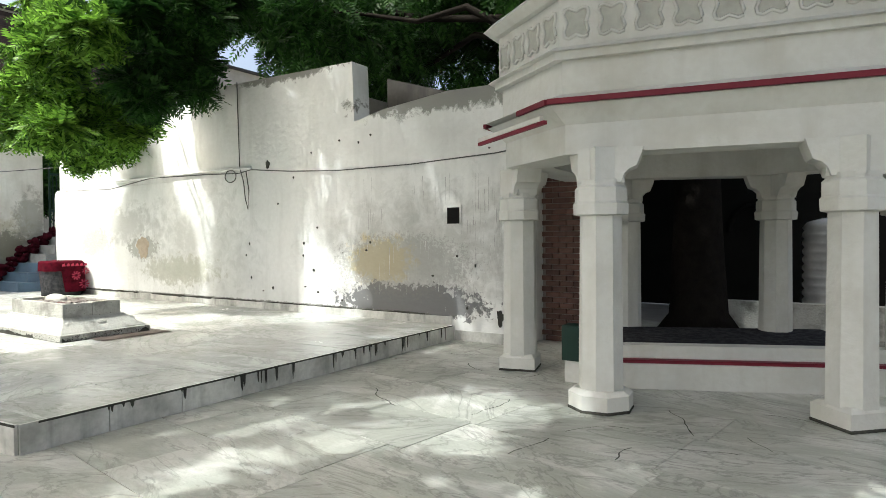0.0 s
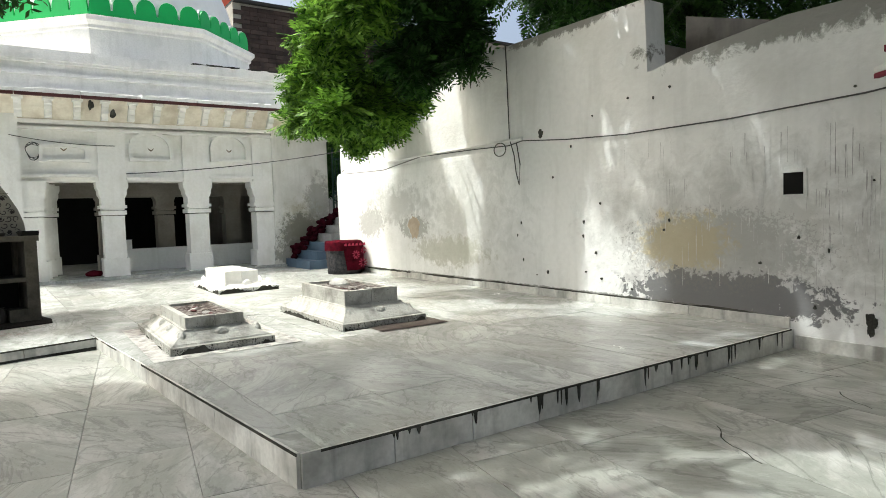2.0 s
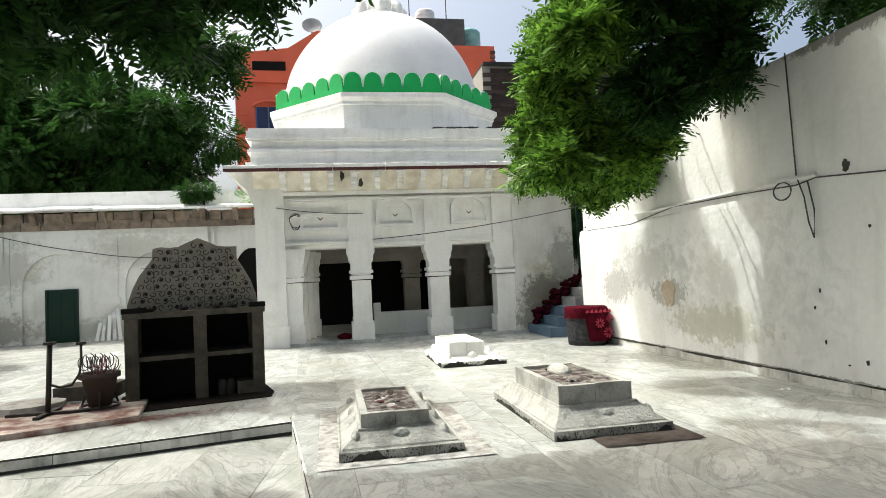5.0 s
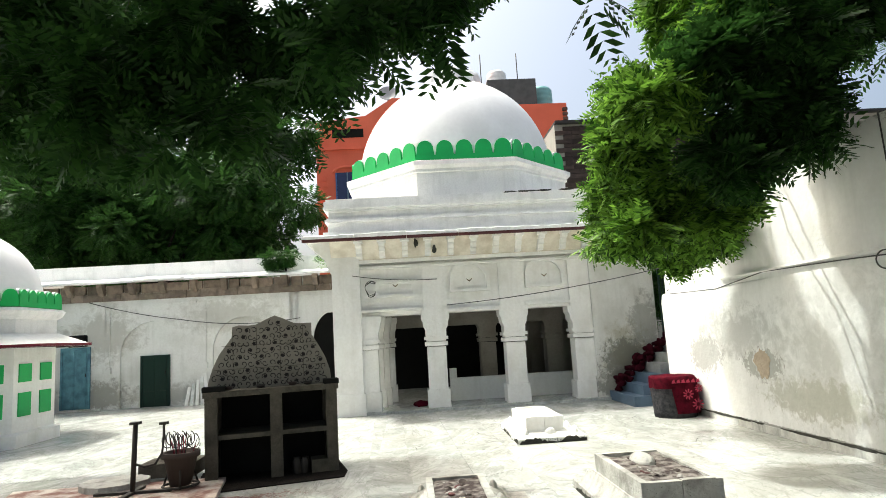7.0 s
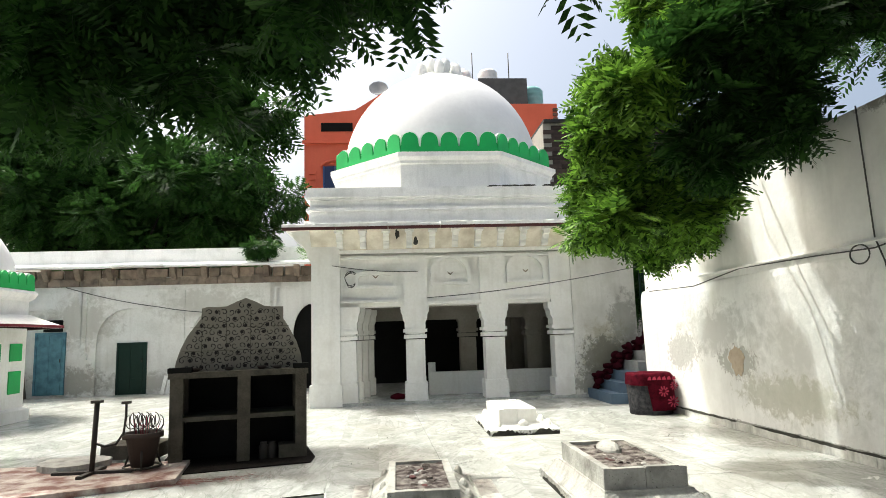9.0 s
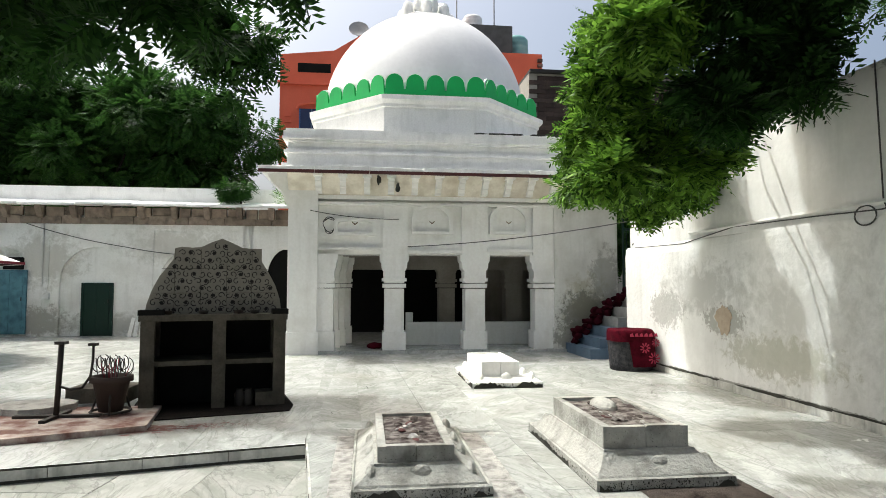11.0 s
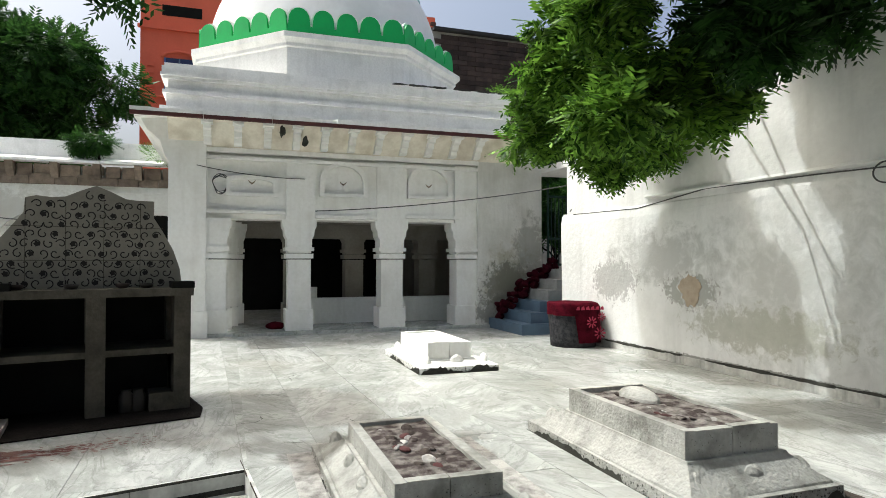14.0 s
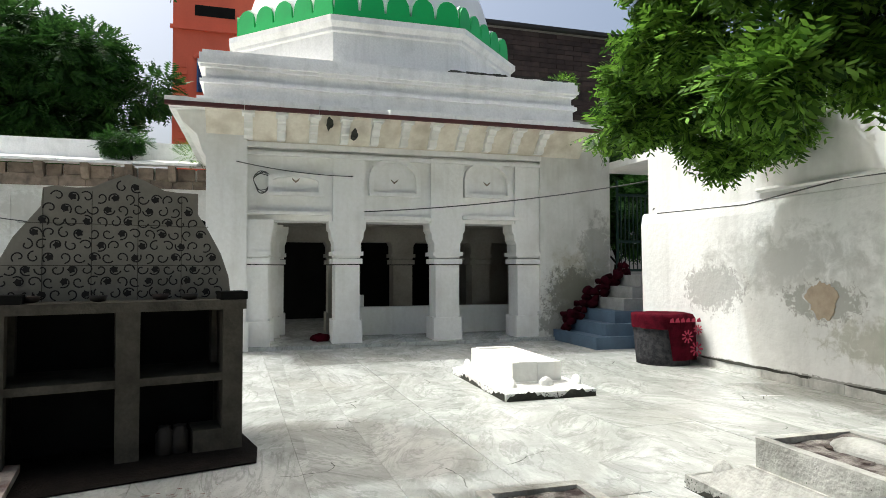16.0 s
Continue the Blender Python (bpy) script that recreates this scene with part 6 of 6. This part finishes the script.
tree("broad neem tree spreading a dark canopy over the court", (-5.2, -5.6, 0), (-5.8, -4.8, 6.2), 0.34, [b for b in bl if b[1] < 1.5], [fronds(13500, bl, 8, leaf=0.13, length=0.38), fronds(7800, added_blobs, 40, leaf=0.14, length=0.42), fronds(7000, bl2, 19, leaf=0.11, length=0.33, droop=0.7, shell=0.4), fronds(4300, hang, 77, leaf=0.11, length=0.33, droop=0.7, shell=0.4)], LEAFD, 14, 60, slim=0.17)
# far trees
bl = blobs_in(92, (-29.5, -9.2, 7.4), (2.4, 6.6, 2.6), 0.8, 23) + blobs_in(14, (-29.5, -5.8, 7.8), (1.6, 1.5, 2.0), 0.6, 26) + blobs_in(30, (-29.5, -13.0, 8.0), (2.0, 4.0, 2.4), 0.8, 30)
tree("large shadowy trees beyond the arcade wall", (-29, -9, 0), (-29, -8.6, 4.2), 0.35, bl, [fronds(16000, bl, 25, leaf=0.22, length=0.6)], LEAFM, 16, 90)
bl = blobs_in(14, (-19.3, 8.7, 3.2), (0.8, 1.6, 1.2), 0.5, 33)
tree("green shrubby tree behind the iron gate", (-19.3, 8.7, 0), (-19.3, 8.7, 1.6), 0.1, bl, [fronds(2600, bl, 35, leaf=0.12, length=0.4)], LEAFD, 6, 120)
shr = thing("roof_sapling", "small leafy sapling rooted in the arcade roof", "plant")
bl = blobs_in(6, (-22.1, -2.45, 4.42), (0.2, 0.4, 0.18), 0.18, 43)
part("stem", tube([(-22.2, -2.4, 4.0), (-22.1, -2.45, 4.5)], 0.03), BARK, shr)
crown("leaves", shr, LEAFD, fronds(300, bl, 45, leaf=0.085, length=0.26))
sh3 = thing("roof_weed", "tuft of dry weed on the arcade roof edge", "plant")
crown("leaves", sh3, LEAF, fronds(70, [(-22.0, -1.0, 4.25, 0.25, 0.3, 0.12)], 48, leaf=0.06, length=0.3, droop=-0.6))
sh2 = thing("roof_weed", "small weed growing on the tomb roof edge", "plant")
crown("leaves", sh2, LEAF, fronds(160, [(-17.0, 6.1, 5.05, 0.2, 0.2, 0.14)], 46, leaf=0.05, length=0.18))

# ---- slabs, bricks (pieces) ----
def fall(x):
    """The lower floor climbs gently towards the tomb."""
    return 0.075 * min(1.0, max(0.0, (-4.7 - x) / 4.0))


slabs(floor_low, "floor_slab", [(-9.0, -3.2), (2.2, -3.2), (2.2, 6.9), (-9.0, 6.9)], 0.0, 1.25, 0.68, radians(-8), MARBLE, 0.002, 3, rise=fall)
slabs(platform, "floor_slab", PA, P, 1.5, 0.72, radians(2), MARBLE2, 0.0015, 4)
slabs(platform, "floor_slab", [(-16.66, 0.785), (-9.15, 0.785), (-9.15, 6.32), (-16.66, 6.32)], P, 1.5, 0.72, radians(2), MARBLE2, 0.0015, 5)
slabs(platform, "floor_slab", [(-22.2, -9.9), (-6.68, -9.9), (-9.15, 0.785), (-22.2, 0.785)], P, 1.9, 1.0, radians(2), MARBLE2, 0.0015, 6)
# cracks in the lower floor
crk = random.Random(77)
for k in range(26):
    x, y = crk.uniform(-4.2, 0.6), crk.uniform(0.4, 5.8)
    if x < -4.3:
        continue
    a = crk.uniform(0, 6.28)
    pts = [(x, y)]
    for q in range(crk.randint(4, 9)):
        a += crk.uniform(-0.45, 0.45)
        x, y = x + 0.07 * math.cos(a), y + 0.07 * math.sin(a)
        pts.append((x, y))
    bm = bmesh.new()
    for (xa, ya), (xb, yb) in zip(pts, pts[1:]):
        d = Vector((xb - xa, yb - ya)).normalized() * crk.uniform(0.002, 0.0045)
        bm.faces.new([bm.verts.new((*c, 0.004)) for c in ((xa - d.y, ya + d.x), (xb - d.y, yb + d.x), (xb + d.y, yb - d.x), (xa + d.y, ya - d.x))])
    part("crack", bm, MOULD, floor_low)


for k in range(26):
    x, y = crk.uniform(-15.4, -9.6), crk.uniform(0.9, 5.6)
    a = crk.choice((0.0, 1.57, 0.4)) + crk.uniform(-0.2, 0.2)
    bm = bmesh.new()
    for q in range(crk.randint(4, 13)):
        a += crk.uniform(-0.7, 0.7) * (1 if q % 2 else -0.8)
        xb, yb = x + 0.04 * math.cos(a), y + 0.04 * math.sin(a)
        d = Vector((xb - x, yb - y)).normalized() * crk.uniform(0.001, 0.005)
        bm.faces.new([bm.verts.new((*c, P + 0.004)) for c in ((x - d.y, y + d.x), (xb - d.y, yb + d.x), (xb + d.y, yb - d.x), (x + d.y, y - d.x))])
        x, y = xb, yb
    part("crack", bm, MOULD, platform)


def bricks(parent, x_axis, fixed, a0, a1, z0, z1, bw_, bh_, dep, seed, m=None):
    """Rows of brick faces proud of their mortar; pieces that share one mesh."""
    rng = random.Random(seed)
    bm = box(0, dep, 0, bw_ - 0.012, 0, bh_ - 0.012)
    first = part("brick", bm, m or BRICK, parent)
    me = first.data
    row = 0
    z = z0
    while z < z1 - bh_ * 0.5:
        a = a0 - (bw_ / 2 if row % 2 else 0)
        while a < a1 - bw_ * 0.4:
            o = first if first else new("brick", me)
            first = None
            o.parent = parent
            jit = rng.uniform(-0.012, 0.008)
            if x_axis:
                o.matrix_local = Matrix.Translation((a, fixed - jit, z)) @ Matrix.Rotation(radians(-90), 4, 'Z')
            else:
                o.matrix_local = Matrix.Translation((fixed + jit, a, z))
            a += bw_
        z += bh_
        row += 1


bricks(brickw, True, 6.95, -3.5, -2.7, 0.0, 2.6, 0.19, 0.07, 0.03, 5)
bricks(bh, False, -24.2, 7.2, 13.6, 6.3, 9.05, 0.6, 0.16, 0.06, 6, DARKBRICK)
